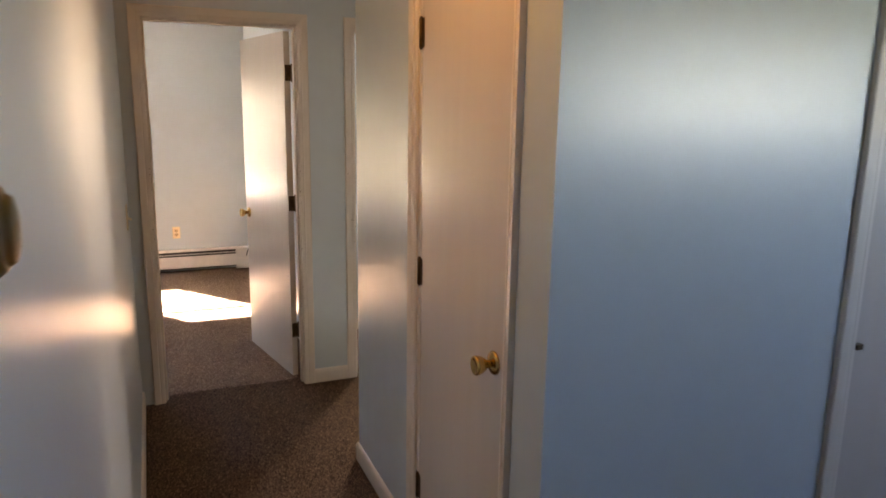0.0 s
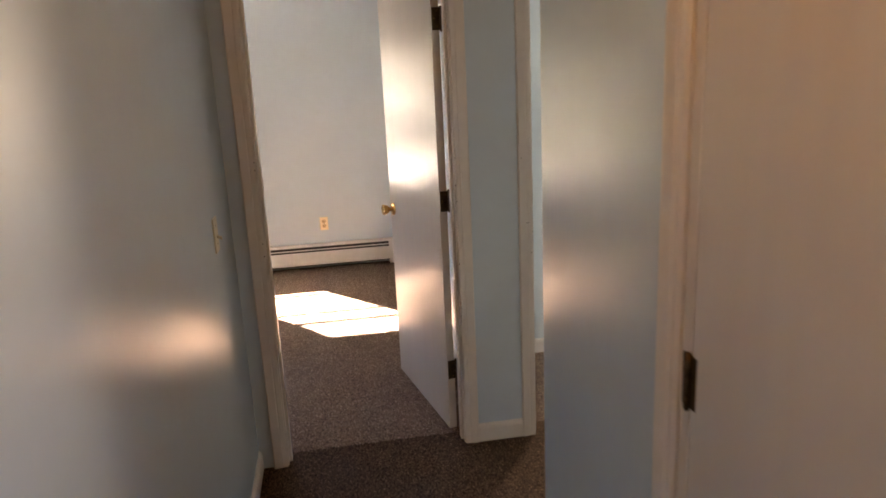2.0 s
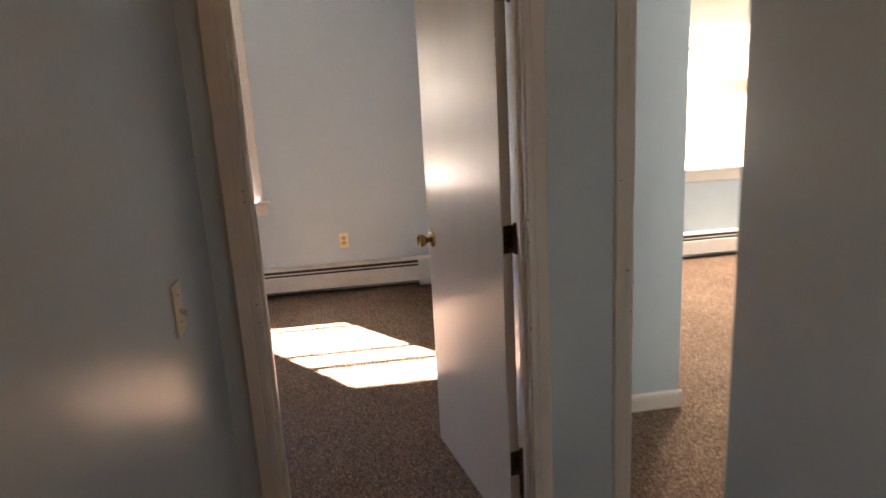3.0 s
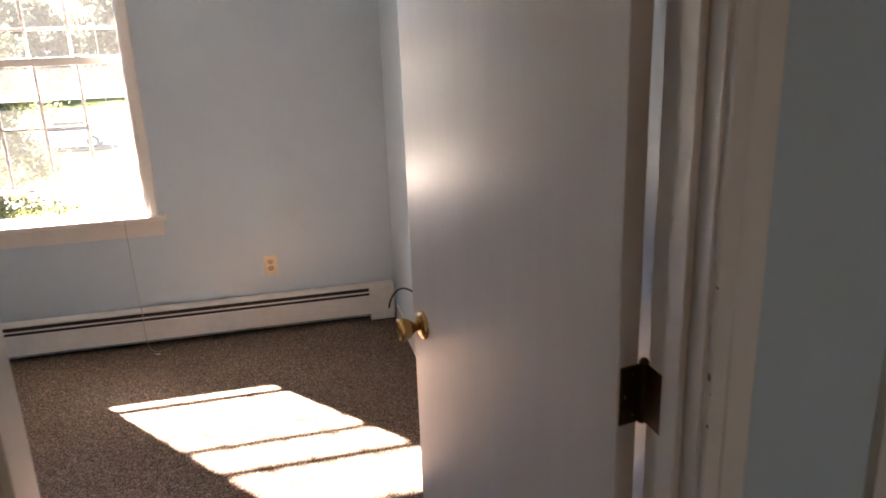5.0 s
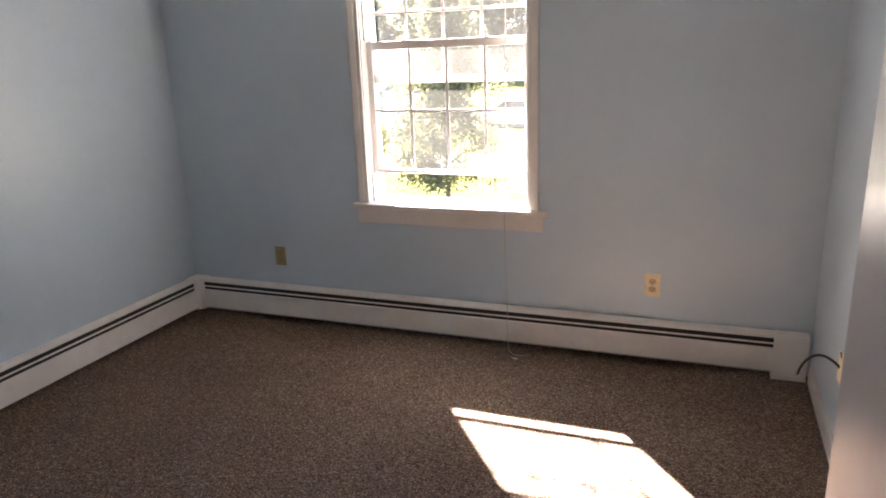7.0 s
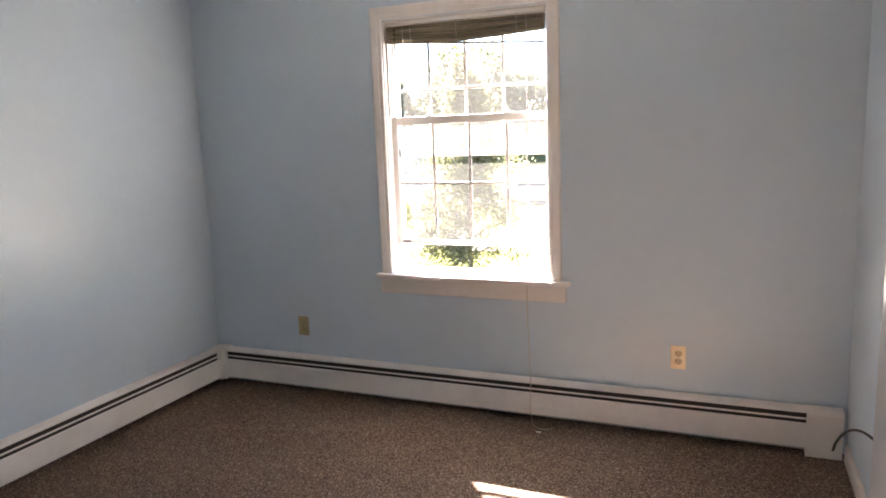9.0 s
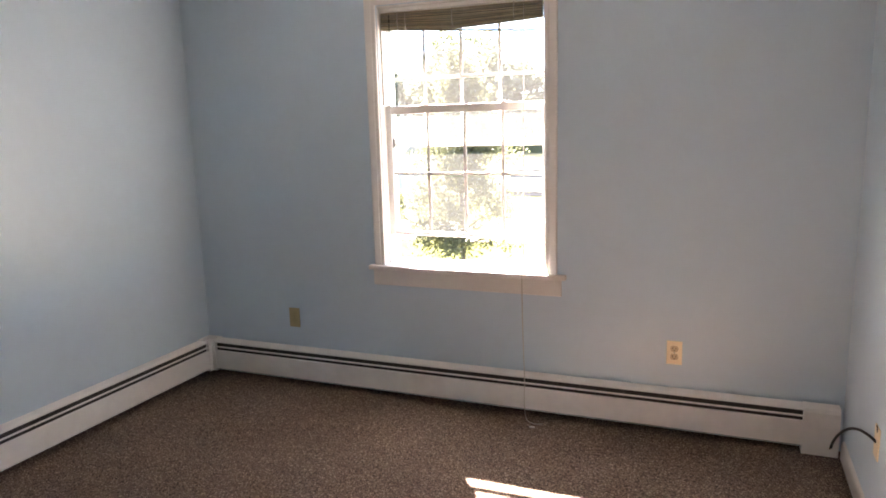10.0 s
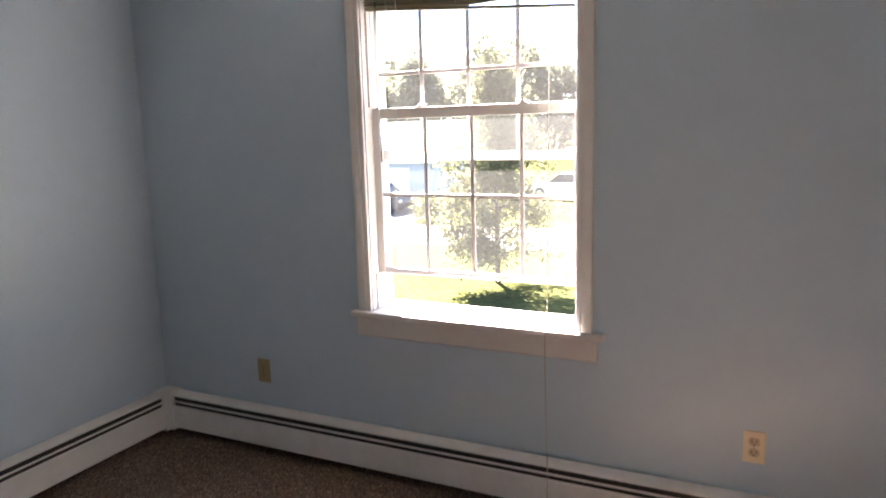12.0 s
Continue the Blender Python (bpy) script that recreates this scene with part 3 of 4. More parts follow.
def window(name, x0, x1, label, lift):
    w = empty(name, ((x0 + x1) / 2, RY, WZ0), label, "window", kind="structure")
    zs = 0.733
    # stool and apron
    part("stool", box(x0 - 0.095, x1 + 0.112, RY - 0.038, RY - 0.0005, zs - 0.024, zs, 0.005), M_WHITE, w)
    part("sill", box(x0, x1, RY - 0.0005, RY2 - 0.07, WZ0, zs, 0.001), M_WHITE, w)
    part("apron", extrude([(x0 - 0.075, RY - q, v) for q, v in ((0, 0.622), (0.010, 0.622), (0.014, 0.628), (0.014, 0.700), (0.018, zs - 0.024), (0, zs - 0.024))],
                          [(x1 + 0.086, RY - q, v) for q, v in ((0, 0.622), (0.010, 0.622), (0.014, 0.628), (0.014, 0.700), (0.018, zs - 0.024), (0, zs - 0.024))]), M_WHITE, w)
    casing("c", x0, x1, WZ1, RY, -1, "", parent=w, width=0.064, z0=zs)
    # reveal lining and outer frame
    for a, b in ((x0, x0 + 0.002), (x1 - 0.002, x1)):
        part("reveal", box(a, b, RY + 0.0005, RY2, zs, WZ1, 0.001), M_WHITE, w)
    part("reveal", box(x0 + 0.002, x1 - 0.002, RY + 0.0005, RY2, WZ1 - 0.010, WZ1, 0.001), M_WHITE, w)
    fx0, fx1 = x0 + 0.002, x1 - 0.002
    for a, b in ((fx0, fx0 + 0.012), (fx1 - 0.012, fx1)):
        part("window_frame", box(a, b, 3.3985, RY2 - 0.005, zs, WZ1 - 0.010, 0.002), M_VINYL, w)
    part("window_frame", box(fx0 + 0.012, fx1 - 0.012, 3.3985, RY2 - 0.005, WZ1 - 0.030, WZ1 - 0.010, 0.002), M_VINYL, w)
    part("window_frame", box(fx0, fx1, RY2 - 0.069, RY2 + 0.03, WZ0 - 0.01, zs + 0.006, 0.002), M_VINYL, w)
    for z0, z1, y1 in ((zs + 0.006, zs + lift + 0.004, 3.3975), (1.432 + lift, WZ1 - 0.012, 3.3715)):
        if z1 > z0 + 0.01:
            part("jamb_liner", box(fx0, fx0 + 0.011, 3.316, y1, z0, z1, 0.001), M_VINYL, w)
            part("jamb_track", box(fx0 + 0.0112, fx0 + 0.0135, 3.338, 3.342, z0, z1), M_GRILLE, w)
    sx0, sx1 = fx0 + 0.001, fx1 - 0.001
    mx = [sx0 + 0.032 + (sx1 - sx0 - 0.052) * f for f in (0.25, 0.5, 0.75)]
    lo = sash(w, "lower_sash", sx0, sx1, 3.342, 3.368, zs + 0.006 + lift, 1.426 + lift, 0.023, 0.042, (zs + 1.41) / 2 + lift + 0.0, mx)
    sash(w, "upper_sash", sx0, sx1, 3.372, 3.398, 1.365, WZ1 - 0.028, 0.032, 0.030, 1.716, [x - 0.022 for x in mx], left=0.014, right=0.014)
    part("screen_latch", box(fx0 + 0.024, fx0 + 0.10, 3.408, 3.420, zs + 0.007, zs + 0.019, 0.003), M_GRILLE, w, "small grey screen latch on the sill")
    for x in (sx0 + 0.03, sx1 - 0.06):
        part("tilt_latch", box(x, x + 0.035, 3.3685, 3.3715, 1.397, 1.409, 0.001), M_GRILLE, w)
    for f in (0.25, 0.75):
        x = sx0 + (sx1 - sx0) * f
        part("sash_lock", lathe([(0.018, 0), (0.018, 0.005), (0.009, 0.008), (0.007, 0.014), (0.0, 0.015)], (x, 3.356, 1.426 + lift), (0, 0, 1), 16), M_VINYL, lo)
    return w


window_1 = window("window_1", WX0, WX1, "white double-hung window with glazing bars, lower sash slightly raised", 0.152)
window_2 = window("window_2", VX0, VX1, "white double-hung window of the second bedroom", 0.0)
shade = empty("roller_shade", ((VX0 + VX1) / 2, 3.325, 2.05), "white translucent roller shade pulled almost to the sill", "window shade")
part("roller", lathe([(0.018, 0), (0.018, VX1 - VX0 - 0.03)], (VX0 + 0.015, 3.330, 2.048), (1, 0, 0), 16), M_VINYL, shade)
part("shade_cloth", box(VX0 + 0.02, VX1 - 0.02, 3.3255, 3.3265, 0.862, 2.04), M_SHADE, shade)
part("hem_bar", box(VX0 + 0.02, VX1 - 0.02, 3.321, 3.331, 0.845, 0.862, 0.003), M_VINYL, shade)
# living room window frame
w3 = empty("window_3", (5.25, -6.55, 1.5), "plain white framed living room window", "window", kind="structure")
casing("c", 3.5, 7.0, 2.10, -6.55, 1, "", parent=w3, z0=1.58)
# unseen overhang added above the windows, its edge set to end the sun patch
structure("sun_cutting_eave", box(-3.2, 5.2, RY2, 3.90, 2.38, 2.50, 0.004), M_VINYL, "white boxed eave outside, added unseen to cut off high sun", "eave")
structure("roof", extrude([(-3.2, 3.98, 2.58), (-3.2, -6.9, 2.58), (-3.2, -1.4, 4.6)], [(7.9, 3.98, 2.58), (7.9, -6.9, 2.58), (7.9, -1.4, 4.6)]), M_ROOF, "dark shingle roof of the house", "roof")
bm = box(-2.95, 5.05, RY2 + 0.001, RY2 + 0.02, -2.72, -0.001)
structure("facade", bm, M_SIDING, "lower facade of the house below the windows", "facade")

structure("lower_storey", box(-2.8, 4.9, -6.7, 3.44, -2.72, -0.125), M_SIDING, "plain walls of the storey below", "facade")

# raised blind, a sagging stack of slats
blind = empty("window_blind", (-0.868, 3.325, 2.0), "olive-brown raised window blind, its slats sagging towards one end", "blind")
part("head_rail", box(WX0 + 0.012, WX1 - 0.012, 3.300, 3.345, 2.046, 2.067, 0.003), M_VINYL, blind, "white head rail")


def slat(k, n):
    """One thin slat of the uneven stack, which hangs open towards the raised end of its bottom rail."""
    bm = bmesh.new(); rows = []
    f = k / (n - 1)
    dy, ph = random.choice((-0.005, -0.002, 0.0, 0.002, 0.004)), random.uniform(0, 6)
    amp, tip = random.uniform(0.0004, 0.0013), random.uniform(-0.003, 0.003)
    for i in range(25):
        s = i / 24
        x = WX0 + 0.014 + s * (WX1 - WX0 - 0.028)
        low = 1.974 - 0.058 * min(s, 0.47) + max(0, s - 0.47) * 0.035
        top = 2.044 - 0.006 * s
        z = top + (low - top) * f + amp * math.sin(s * 9 + ph)
        y = 3.303 + dy + 0.0015 * math.sin(ph + s * 4)
        rows.append([bm.verts.new((x, y, z - 0.001 + tip)), bm.verts.new((x, y + 0.017, z + 0.0012)), bm.verts.new((x, y + 0.034, z - 0.001)),
                     bm.verts.new((x, y + 0.034, z - 0.0044)), bm.verts.new((x, y + 0.017, z - 0.0022)), bm.verts.new((x, y, z - 0.0040 + tip))])
    for a, b in zip(rows, rows[1:]):
        for i in range(6):
            bm.faces.new((a[i], a[(i + 1) % 6], b[(i + 1) % 6], b[i]))
    bm.faces.new(rows[0]); bm.faces.new(rows[-1][::-1])
    bmesh.ops.recalc_face_normals(bm, faces=bm.faces)
    return bm


for k in range(24):
    part("slat", slat(k, 24), M_BLIND, blind)
part("bottom_rail", extrude([(WX0 + 0.015, 3.305 + a, 1.960 + b) for a, b in ((0, 0), (0.03, 0), (0.03, 0.010), (0, 0.010))],
                            [(WX1 - 0.016, 3.305 + a, 1.899 + b) for a, b in ((0, 0), (0.03, 0), (0.03, 0.008), (0, 0.008))]), M_BLIND, blind)
for fx in (0.13, 0.18, 0.47, 0.83):
    x = WX0 + fx * (WX1 - WX0)
    part("ladder_tape", tube([(x, 3.296, 2.042), (x, 3.2925, 1.99), (x + 0.002, 3.296, 1.952)], 0.0024, 6), M_CORD, blind)
part("tilt_wand", tube([(WX0 + 0.065, 3.298, 2.03), (WX0 + 0.066, 3.297, 1.6), (WX0 + 0.067, 3.298, 1.36)], 0.003, 8), M_CLEAR, blind, "clear plastic tilt wand")
CX = -0.535
part("pull_cord", tube(curve_points([(CX + 0.005, 3.299, 2.03), (CX, 3.298, 1.5), (CX - 0.002, 3.290, 0.95), (CX, 3.262, 0.742), (CX, 3.247, 0.728), (CX, 3.246, 0.66), (CX + 0.004, 3.242, 0.45), (CX + 0.016, 3.222, 0.245), (CX + 0.020, 3.212, 0.19), (CX + 0.022, 3.20, 0.08), (CX + 0.04, 3.17, 0.006), (CX + 0.09, 3.13, 0.003), (CX + 0.13, 3.14, 0.003)]), 0.0021, 6), M_CORD, blind)


# ---- baseboard heaters ----
def heater(name, P, length, x_cap0, x_cap1, label, corner=False):
    """P maps (along, out from the wall, height) to the room. Caps given as (start, end) along."""
    e = empty(name, P(length / 2, 0, 0), label, "baseboard heater")
    def run(prof, a, b, nm, m, lab=""):
        part(nm, extrude([P(a, q, z) for q, z in prof], [P(b, q, z) for q, z in prof]), m, e, lab)
    a, b = x_cap0, x_cap1
    run([(0.008, 0.03), (0.010, 0.03), (0.010, 0.211), (0.058, 0.206), (0.062, 0.200), (0.066, 0.199), (0.067, 0.204), (0.063, 0.209), (0.056, 0.212), (0.010, 0.216), (0.008, 0.216)], a, b, "back_cover", M_HEAT)
    run([(0.066, 0.038), (0.072, 0.038), (0.072, 0.148), (0.069, 0.153), (0.064, 0.153), (0.068, 0.146), (0.068, 0.042)], a, b, "front_panel", M_HEAT)
    run([(0.060, 0.168), (0.067, 0.169), (0.068, 0.173), (0.066, 0.177), (0.060, 0.176)], a, b, "damper", M_HEAT)
    # near-black block for the fins, with the shade behind the slots in its colour
    run([(0.0065, 0.012), (0.050, 0.026), (0.055, 0.13), (0.055, 0.195), (0.0065, 0.203)], a, b, "shaded_fin_block", M_DARK)
    return e


def cap(e, P, a, b, z0=0.0, top=0.218, out=0.074):
    prof = [(0.006, z0), (out, z0), (out, top - 0.022), (out - 0.006, top - 0.006), (out - 0.018, top), (0.006, top)]
    part("end_cap", extrude([P(a, q, z) for q, z in prof], [P(b, q, z) for q, z in prof]), M_HEAT, e)


P1 = lambda s, q, z: (RL + s, RY - q, z)
h1 = heater("baseboard_heater", P1, 3.47, 0.1005, 0.745 - RL, "white enamelled baseboard heater under the window")
cap(h1, P1, 0.745 - RL, 0.890 - RL)
P2 = lambda s, q, z: (RL + q, RY - s, z)
h2 = heater("baseboard_heater", P2, 2.9, 0.1005, 2.9, "white enamelled baseboard heater along the side wall")
# corner piece joins the two runs
CORNER = ((RL, RY), (RL + 0.100, RY), (RL + 0.100, RY - 0.074), (RL + 0.078, RY - 0.076), (RL + 0.076, RY - 0.078), (RL + 0.074, RY - 0.100), (RL, RY - 0.100))
part("corner_piece", extrude([(x, y, 0.022) for x, y in CORNER],
                             [(x, y, 0.219) for x, y in CORNER]), M_HEAT, h1)
P3 = lambda s, q, z: (1.715 + s, RY - q, z)
h3 = heater("baseboard_heater", P3, 2.9, 0.01, 2.70, "white enamelled baseboard heater in the second bedroom")
cap(h3, P3, 2.70, 2.85)


# ---- plates on the walls ----
def outlet(name, P, label, mat_plate=None):
    """Duplex outlet; P maps (across, up, out) to the room."""
    mp_ = mat_plate or M_IVORY
    e = empty(name, P(0, 0, 0), label, "wall outlet", group="wall outlets")
    def pbox(nm, a0, a1, b0, b1, c0, c1, m, bev=0.0, par=e):
        bm = box(a0, a1, b0, b1, c0, c1, bev)
        for v in bm.verts:
            v.co = Vector(P(v.co.x, v.co.y, v.co.z))
        bmesh.ops.recalc_face_normals(bm, faces=bm.faces)
        return part(nm, bm, m, par)
    pbox("cover_plate", -0.035, 0.035, -0.0575, 0.0575, 0.0, 0.005, mp_, 0.0018)
    def disc(nm, cz, rad, cut, c0, c1, m):
        """Round face with flattened top and bottom."""
        ring = [(rad * math.cos(a), max(-cut, min(cut, rad * math.sin(a)))) for a in [2 * math.pi * k / 28 for k in range(28)]]
        return part(nm, extrude([P(q, cz + v, c0) for q, v in ring], [P(q * 0.96, cz + v * 0.96, c1) for q, v in ring]), m, e)

    for s in (-0.0195, 0.0195):
        # brown disc draws the shadow line round each receptacle face
        disc("shadow_ring", s, 0.0182, 0.0150, 0.003, 0.0052, M_SHADOWGAP)
        r = disc("receptacle", s, 0.0172, 0.0140, 0.003, 0.0066, M_TAN if mp_ is M_IVORY else mp_)
        pbox("slot", -0.0085, -0.0055, s - 0.002, s + 0.007, 0.006, 0.0069, M_SLOT, 0, r)
        pbox("slot", 0.0055, 0.0085, s - 0.001, s + 0.006, 0.006, 0.0069, M_SLOT, 0, r)
        pbox("slot", -0.0026, 0.0026, s - 0.0105, s - 0.0058, 0.006, 0.0069, M_SLOT, 0, r)
    pbox("screw", -0.002, 0.002, -0.002, 0.002, 0.004, 0.0062, M_HINGE, 0.0005)
    return e


def on_window_wall(x, z):
    return lambda a, b, c: (x + a, RY - c, z + b)


outlet("wall_outlet", on_window_wall(0.195, 0.386), "ivory duplex outlet on the blue wall above the heater end")
outlet("wall_outlet", on_window_wall(-1.924, 0.386), "olive-tan duplex outlet on the shaded blue wall near the corner", M_ALMOND)
outlet("wall_outlet", on_window_wall(4.228, 0.376), "ivory duplex outlet in the second bedroom")

# cable plate on the partition wall, with a loose black cable
plate = empty("cable_plate", (RR, 2.61, 0.356), "ivory cable plate with a loose black cable", "wall plate")
part("cover_plate", box(RR - 0.005, RR, 2.575, 2.645, 0.299, 0.413, 0.0018), M_IVORY, plate)
part("cable", tube(curve_points([(RR - 0.003, 2.61, 0.356), (0.888, 2.655, 0.361), (0.866, 2.71, 0.354), (0.843, 2.76, 0.330), (0.823, 2.81, 0.284), (0.810, 2.84, 0.238), (0.805, 2.85, 0.207)]), 0.0052, 10), M_CABLE, plate, "black coaxial cable")
part("loose_wire", tube([(RR - 0.006, 2.60, 0.398), (RR - 0.010, 2.585, 0.420), (RR - 0.014, 2.575, 0.432)], 0.0018, 6), M_CABLE, plate, "thin black wire end")
part("cable_tip", lathe([(0.0036, 0), (0.0036, 0.008), (0.0015, 0.009), (0.0008, 0.014)], (0.805, 2.85, 0.207), (-0.3, 0.5, -0.7), 8), M_BRASS, plate)
outlet("wall_outlet", lambda a, b, c: (RR - c, 2.212 - a, 0.362 + b), "ivory duplex outlet on the bright side wall above the baseboard")

# light switch in the hall
sw = empty("light_switch", (HL, -0.392, 1.108), "ivory toggle light switch on the hallway wall", "light switch")
part("cover_plate", box(HL, HL + 0.0055, -0.427, -0.357, 1.050, 1.166, 0.002), M_SWITCH, sw)
bm = box(HL + 0.004, HL + 0.022, -0.397, -0.387, 1.100, 1.110, 0.002)
for v in bm.verts:
    v.co.z -= (v.co.x - HL) * 0.45
part("toggle", bm, M_SWITCH, sw)
for z in (1.078, 1.138):
    part("screw", lathe([(0.003, 0), (0.0025, 0.0012)], (HL + 0.0052, -0.392, z), (1, 0, 0), 8), M_HINGE, sw)

# round thermostat
th = empty("round_thermostat", (HL, -3.312, 1.535), "round brass-coloured wall thermostat with a clear cover", "thermostat")
part("base_ring", lathe([(0.038, 0), (0.038, 0.004), (0.035, 0.009), (0.032, 0.013), (0.027, 0.014)], (HL, -3.312, 1.535), (1, 0, 0), 40), M_OLIVE, th)
part("dial_cover", lathe([(0.027, 0.011), (0.028, 0.016), (0.025, 0.020), (0.016, 0.022), (0.0, 0.023)], (HL, -3.312, 1.535), (1, 0, 0), 40), M_CLEAR, th, "clear domed cover")

# scrap on the carpet
bm = box(-0.458, -0.432, 3.086, 3.094, 0.0005, 0.004, 0.001)
for v in bm.verts:
    v.co.z += 0.004 * abs(v.co.x + 0.445) / 0.013 * 0.6 if v.co.z > 0.002 else 0
tagged(part("paper_scrap", bm, M_PAPER), "tiny white scrap lying on the carpet", "litter")

# ceiling light in the hall: glass dome on a pan
cl = empty("ceiling_light", (0.36, -2.3, CEIL), "round flush glass ceiling light in the hallway", "ceiling light")
part("pan", lathe([(0.15, 0), (0.15, 0.012), (0.13, 0.016), (0.0, 0.016)], (0.36, -2.3, CEIL), (0, 0, -1), 32), M_BRASS, cl)
g = part("finial", lathe([(0.006, 0.016), (0.006, 0.03), (0.012, 0.036), (0.0, 0.044)], (0.36, -2.3, CEIL), (0, 0, -1), 16), M_BRASS, cl)


# ---- outdoors ----
GZ = -2.7
bm = bmesh.new()
bmesh.ops.create_grid(bm, x_segments=40, y_segments=40, size=600)
for v in bm.verts:
    v.co.z = GZ + 0.07 * min(60, max(0.0, v.co.y - 60)) + 0.01 * max(0.0, v.co.y - 120)
structure("ground", bm, M_GRASS, "mown green lawn reaching into the distance", "ground")
structure("road", box(-70, 70, 22.8, 27.6, GZ, GZ + 0.03, 0.01), M_ASPHALT, "pale sunlit asphalt road", "road")
structure("pavement", box(-24.0, -14.6, 27.6, 33.6, GZ, GZ + 0.035, 0.01), M_ASPHALT, "pale asphalt driveway", "driveway")


def tree(name, x, y, h, crown_r, crown_z0, n_leaf, leaf, leaf_mat, label, seed, kind="", gz=GZ, taper=0.0):
    rnd = random.Random(seed)
    e = empty(name, (x, y, gz), label, "tree", kind=kind)
    trunk = [(x + rnd.uniform(-0.008, 0.008) * i, y + rnd.uniform(-0.008, 0.008) * i, gz + h * 0.93 * i / 7) for i in range(8)]
    bm = tube(trunk, [0.011 * h * (1 - 0.88 * i / 7) + 0.008 for i in range(8)], 9)
    def join(b2):
        tmp = bpy.data.meshes.new("t"); b2.to_mesh(tmp); b2.free(); bm.from_mesh(tmp); bpy.data.meshes.remove(tmp)
    clumps = []
    for k in range(64):
        f = rnd.uniform(0.0, 1.0)
        z0 = gz + crown_z0 + (h - crown_z0) * f * 0.85
        a = rnd.uniform(0, 2 * math.pi)
        reach = crown_r * math.sin(math.pi * min(1, (0.25 + 0.75 * f)) ** 0.9) ** 0.6 * rnd.uniform(0.6, 1.05)
        if f < 0.2:
            reach = crown_r * rnd.uniform(0.6, 1.0)
        reach *= 1 - taper * f
        end = Vector((x + math.cos(a) * reach, y + math.sin(a) * reach, z0 + reach * rnd.uniform(0.05, 0.55)))
        st = Vector((x, y, z0))
        mid = st.lerp(end, 0.5) + Vector((0, 0, 0.12 * reach))
        join(tube([st, mid, end], [0.0042 * h, 0.0028 * h, 0.001 * h], 5))
        for q in (0.45, 0.7, 0.9, 1.0):
            clumps.append((st.lerp(end, q) + Vector((rnd.uniform(-.2, .2), rnd.uniform(-.2, .2), rnd.uniform(-.1, .25))), crown_r * rnd.uniform(0.14, 0.30)))
    for k in range(14):
        clumps.append((Vector((x + rnd.gauss(0, crown_r * 0.2), y + rnd.gauss(0, crown_r * 0.2), gz + h * rnd.uniform(0.7, 1.0))), crown_r * rnd.uniform(0.14, 0.26)))
    part("trunk", bm, M_BARK, e)
    verts, faces = [], []
    for i in range(n_leaf):
        c, r = clumps[i % len(clumps)]
        d = Vector((rnd.gauss(0, 1), rnd.gauss(0, 1), rnd.gauss(0, 0.8)))
        p = c + d * r * 0.55
        u_ = Vector((rnd.gauss(0, 1), rnd.gauss(0, 1), rnd.gauss(0, 1))).normalized()
        w_ = u_.orthogonal().normalized()
        s = leaf * rnd.uniform(0.7, 1.3)
        b = len(verts)
        verts += [p - u_ * s, p + w_ * s * 0.5 - u_ * s * 0.1, p + u_ * s, p - w_ * s * 0.5 - u_ * s * 0.1]
        faces.append((b, b + 1, b + 2, b + 3))
    me = bpy.data.meshes.new("crown")
    me.from_pydata(verts, [], faces)
    me.materials.append(leaf_mat)
    ob = new("crown", me)
    ob.parent = e
    ob.matrix_parent_inverse = e.matrix_world.inverted()
    ob["kind"] = "stuff"
    return e


tree("garden_tree", -6.4, 18.0, 6.5, 1.75, 0.6, 27000, 0.055, M_LEAF, "young leafy green tree standing on the lawn", 3, taper=0.62)
rnd = random.Random(11)
for k in range(24):
    x = -94 + k * 4.5 + rnd.uniform(-1.5, 1.5)
    y = rnd.uniform(80, 94)
    tree("far_tree", x, y, rnd.uniform(9.5, 13.0), rnd.uniform(4.2, 5.8), 0.6, 8500, 0.30, M_LEAF_FAR, "leafy tree in the row beyond the road", 50 + k, gz=GZ + 0.07 * (y - 60) - 0.05)
# shrub by the driveway
tree("shrub", -13.9, 28.7, 1.25, 0.75, 0.1, 3000, 0.05, M_LEAF, "rounded dark green shrub beside the driveway", 7)

# house over the road
hs = empty("house", (-21.5, 38.0, GZ), "pale blue-grey sided house with a grey roof over the road", "house")
part("wall", box(-27.0, -16.2, 34.0, 42.0, GZ, GZ + 2.5, 0.02), M_SIDING, hs)
part("roof", extrude([(-27.5, 33.5, GZ + 2.4), (-27.5, 42.5, GZ + 2.4), (-27.5, 38.0, GZ + 4.6)], [(-15.7, 33.5, GZ + 2.4), (-15.7, 42.5, GZ + 2.4), (-15.7, 38.0, GZ + 4.6)]), M_ROOF, hs)
part("garage_door", box(-20.6, -17.6, 33.93, 33.998, GZ + 0.05, GZ + 2.1, 0.01), M_VINYL, hs)
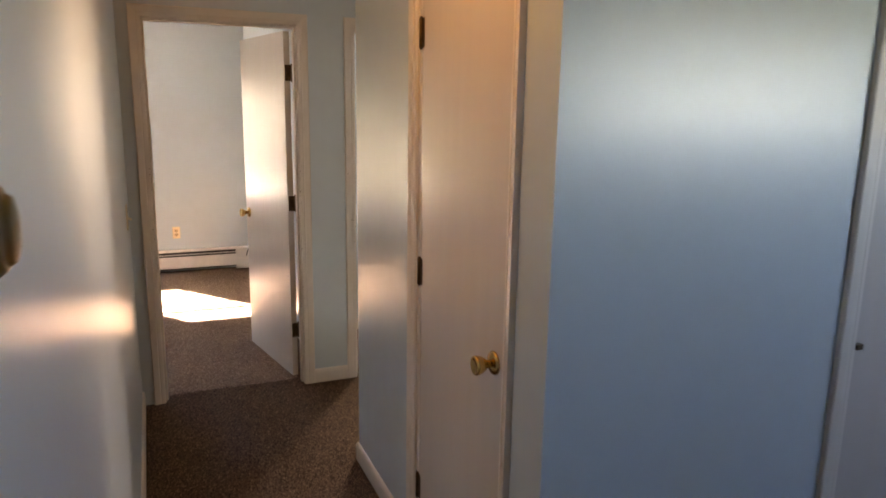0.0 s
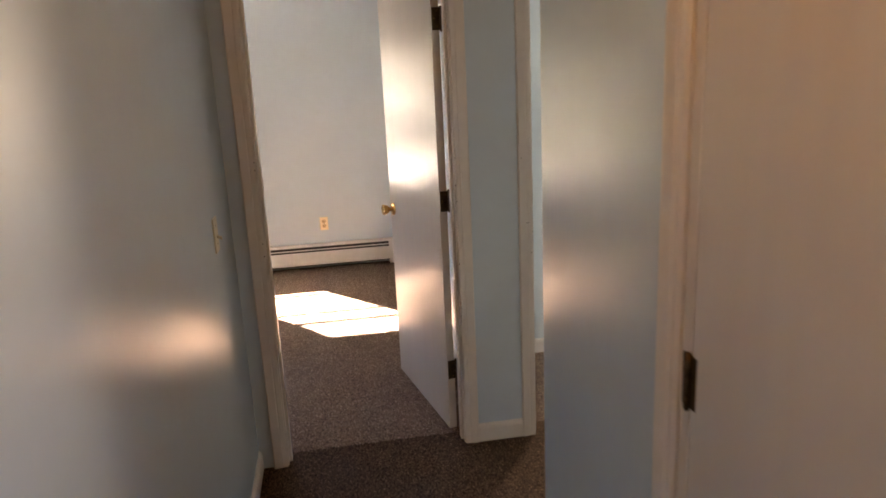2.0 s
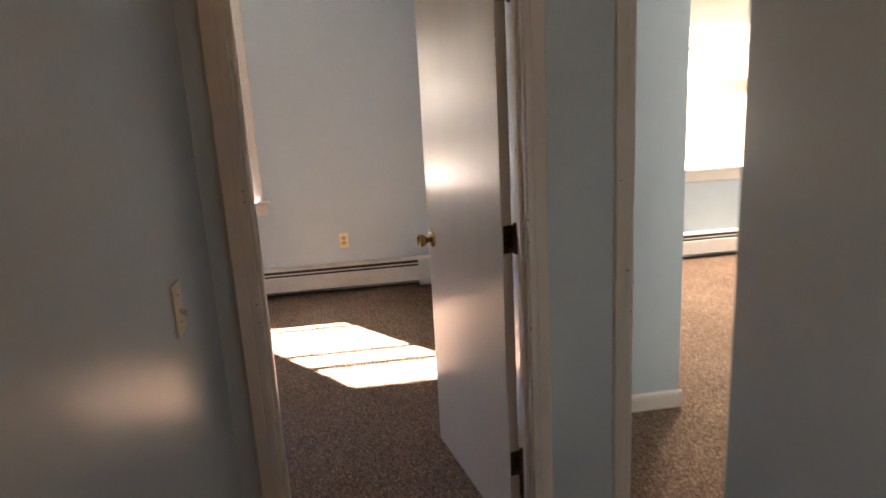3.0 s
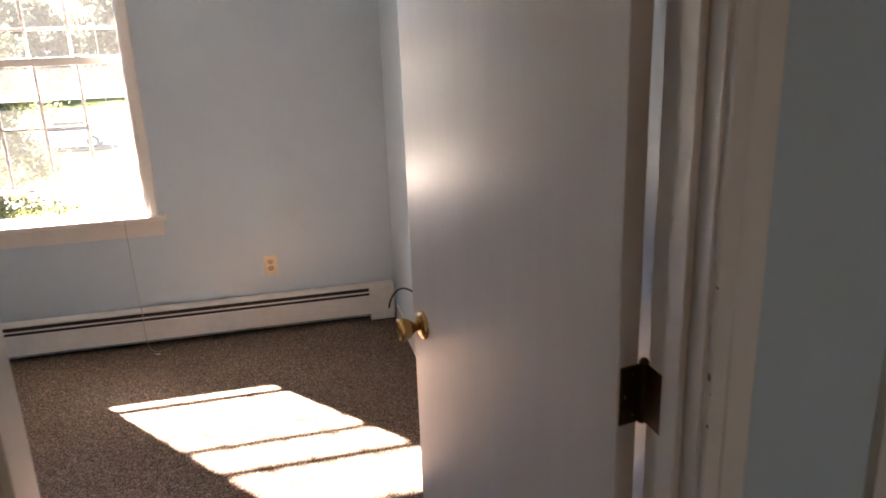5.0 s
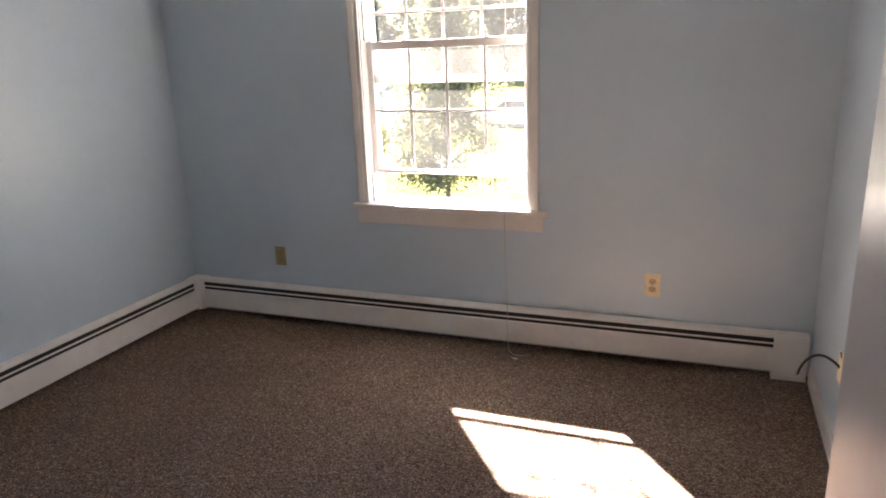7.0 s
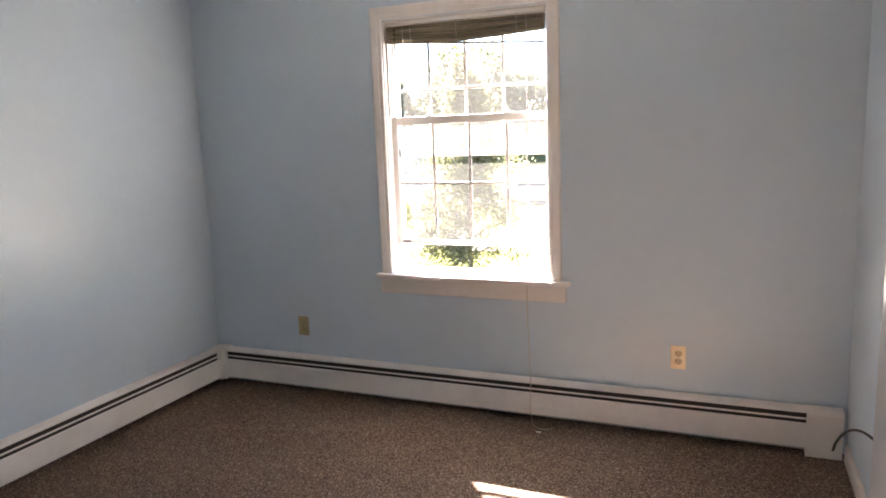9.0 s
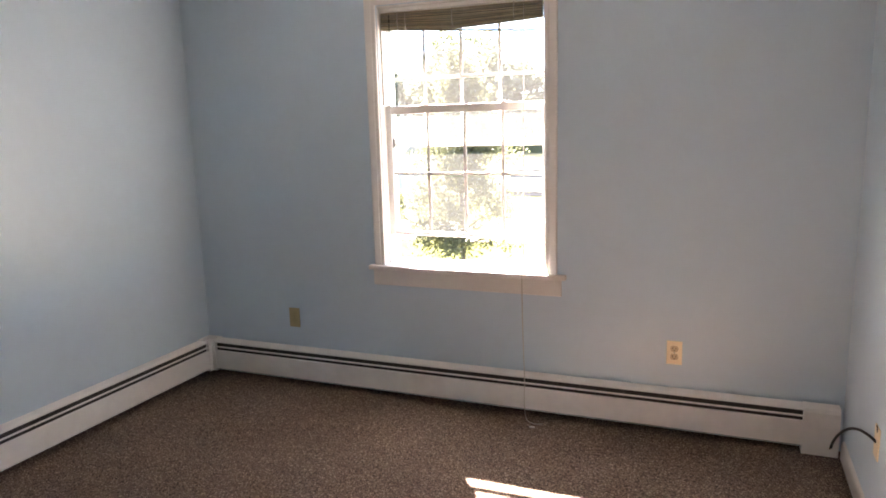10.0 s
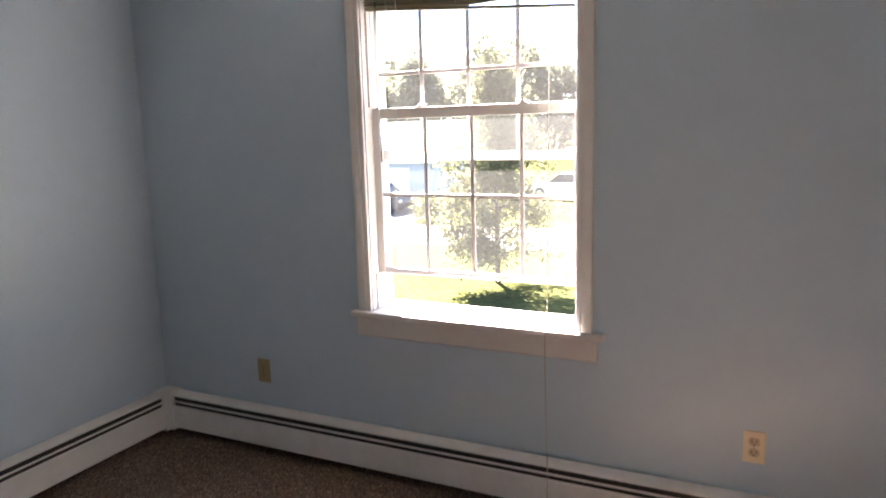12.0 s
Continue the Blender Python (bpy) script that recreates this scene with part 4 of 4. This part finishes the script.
for x in (-26.0, -23.2):
    wd = part("window", box(x, x + 1.1, 33.95, 33.997, GZ + 0.9, GZ + 2.1, 0.01), M_VINYL, hs)
    part("pane", box(x + 0.08, x + 1.02, 33.94, 33.949, GZ + 0.98, GZ + 2.02), M_CARGLASS, wd)


def vehicle(x, y, paint, label):
    """A parked car, side on, with its cabin, lamps and wheels."""
    car = empty("parked_car", (x, y, GZ), label, "car")
    side = [(-2.2, 0.32), (-2.24, 0.55), (-2.1, 0.80), (-1.3, 0.93), (-0.8, 0.98), (1.6, 0.98), (2.15, 0.90), (2.22, 0.55), (2.2, 0.32)]
    part("body", extrude([(x + a, y - 0.85, GZ + b) for a, b in side], [(x + a, y + 0.85, GZ + b) for a, b in side]), paint, car)
    cab = [(-0.95, 0.98), (-0.3, 1.42), (1.0, 1.42), (1.55, 0.98)]
    part("cabin", extrude([(x + a, y - 0.74, GZ + b) for a, b in cab], [(x + a, y + 0.74, GZ + b) for a, b in cab]), M_CARGLASS, car)
    part("roof_panel", box(x - 0.32, x + 1.02, y - 0.74, y + 0.74, GZ + 1.42, GZ + 1.46, 0.015), paint, car)
    for a in (-2.23, 2.19):
        for b in (-0.62, 0.62):
            part("lamp", box(x + a, x + a + 0.04, y + b - 0.14, y + b + 0.14, GZ + 0.62, GZ + 0.74, 0.01), M_VINYL, car)
    for a in (-1.4, 1.4):
        for yy, d in ((y - 0.87, 1), (y + 0.87, -1)):
            wh = part("wheel", lathe([(0.20, 0), (0.31, 0.0), (0.32, 0.03), (0.32, 0.18), (0.30, 0.20), (0.0, 0.20)], (x + a, yy, GZ + 0.355), (0, d, 0), 20), M_TYRE, car)
            part("rim", lathe([(0.19, -0.004), (0.19, 0.02), (0.05, 0.03), (0.0, 0.03)], (x + a, yy, GZ + 0.355), (0, d, 0), 14), M_FIN, wh)


vehicle(-18.55, 31.2, M_CAR, "dark parked car on the driveway")
structure("driveway", box(-18.0, -5.0, 38.3, 41.0, GZ, GZ + 0.035, 0.01), M_ASPHALT, "pale asphalt lane beyond the lawns", "driveway")
vehicle(-10.4, 39.6, M_PALECAR, "pale silver car parked on the far lane")
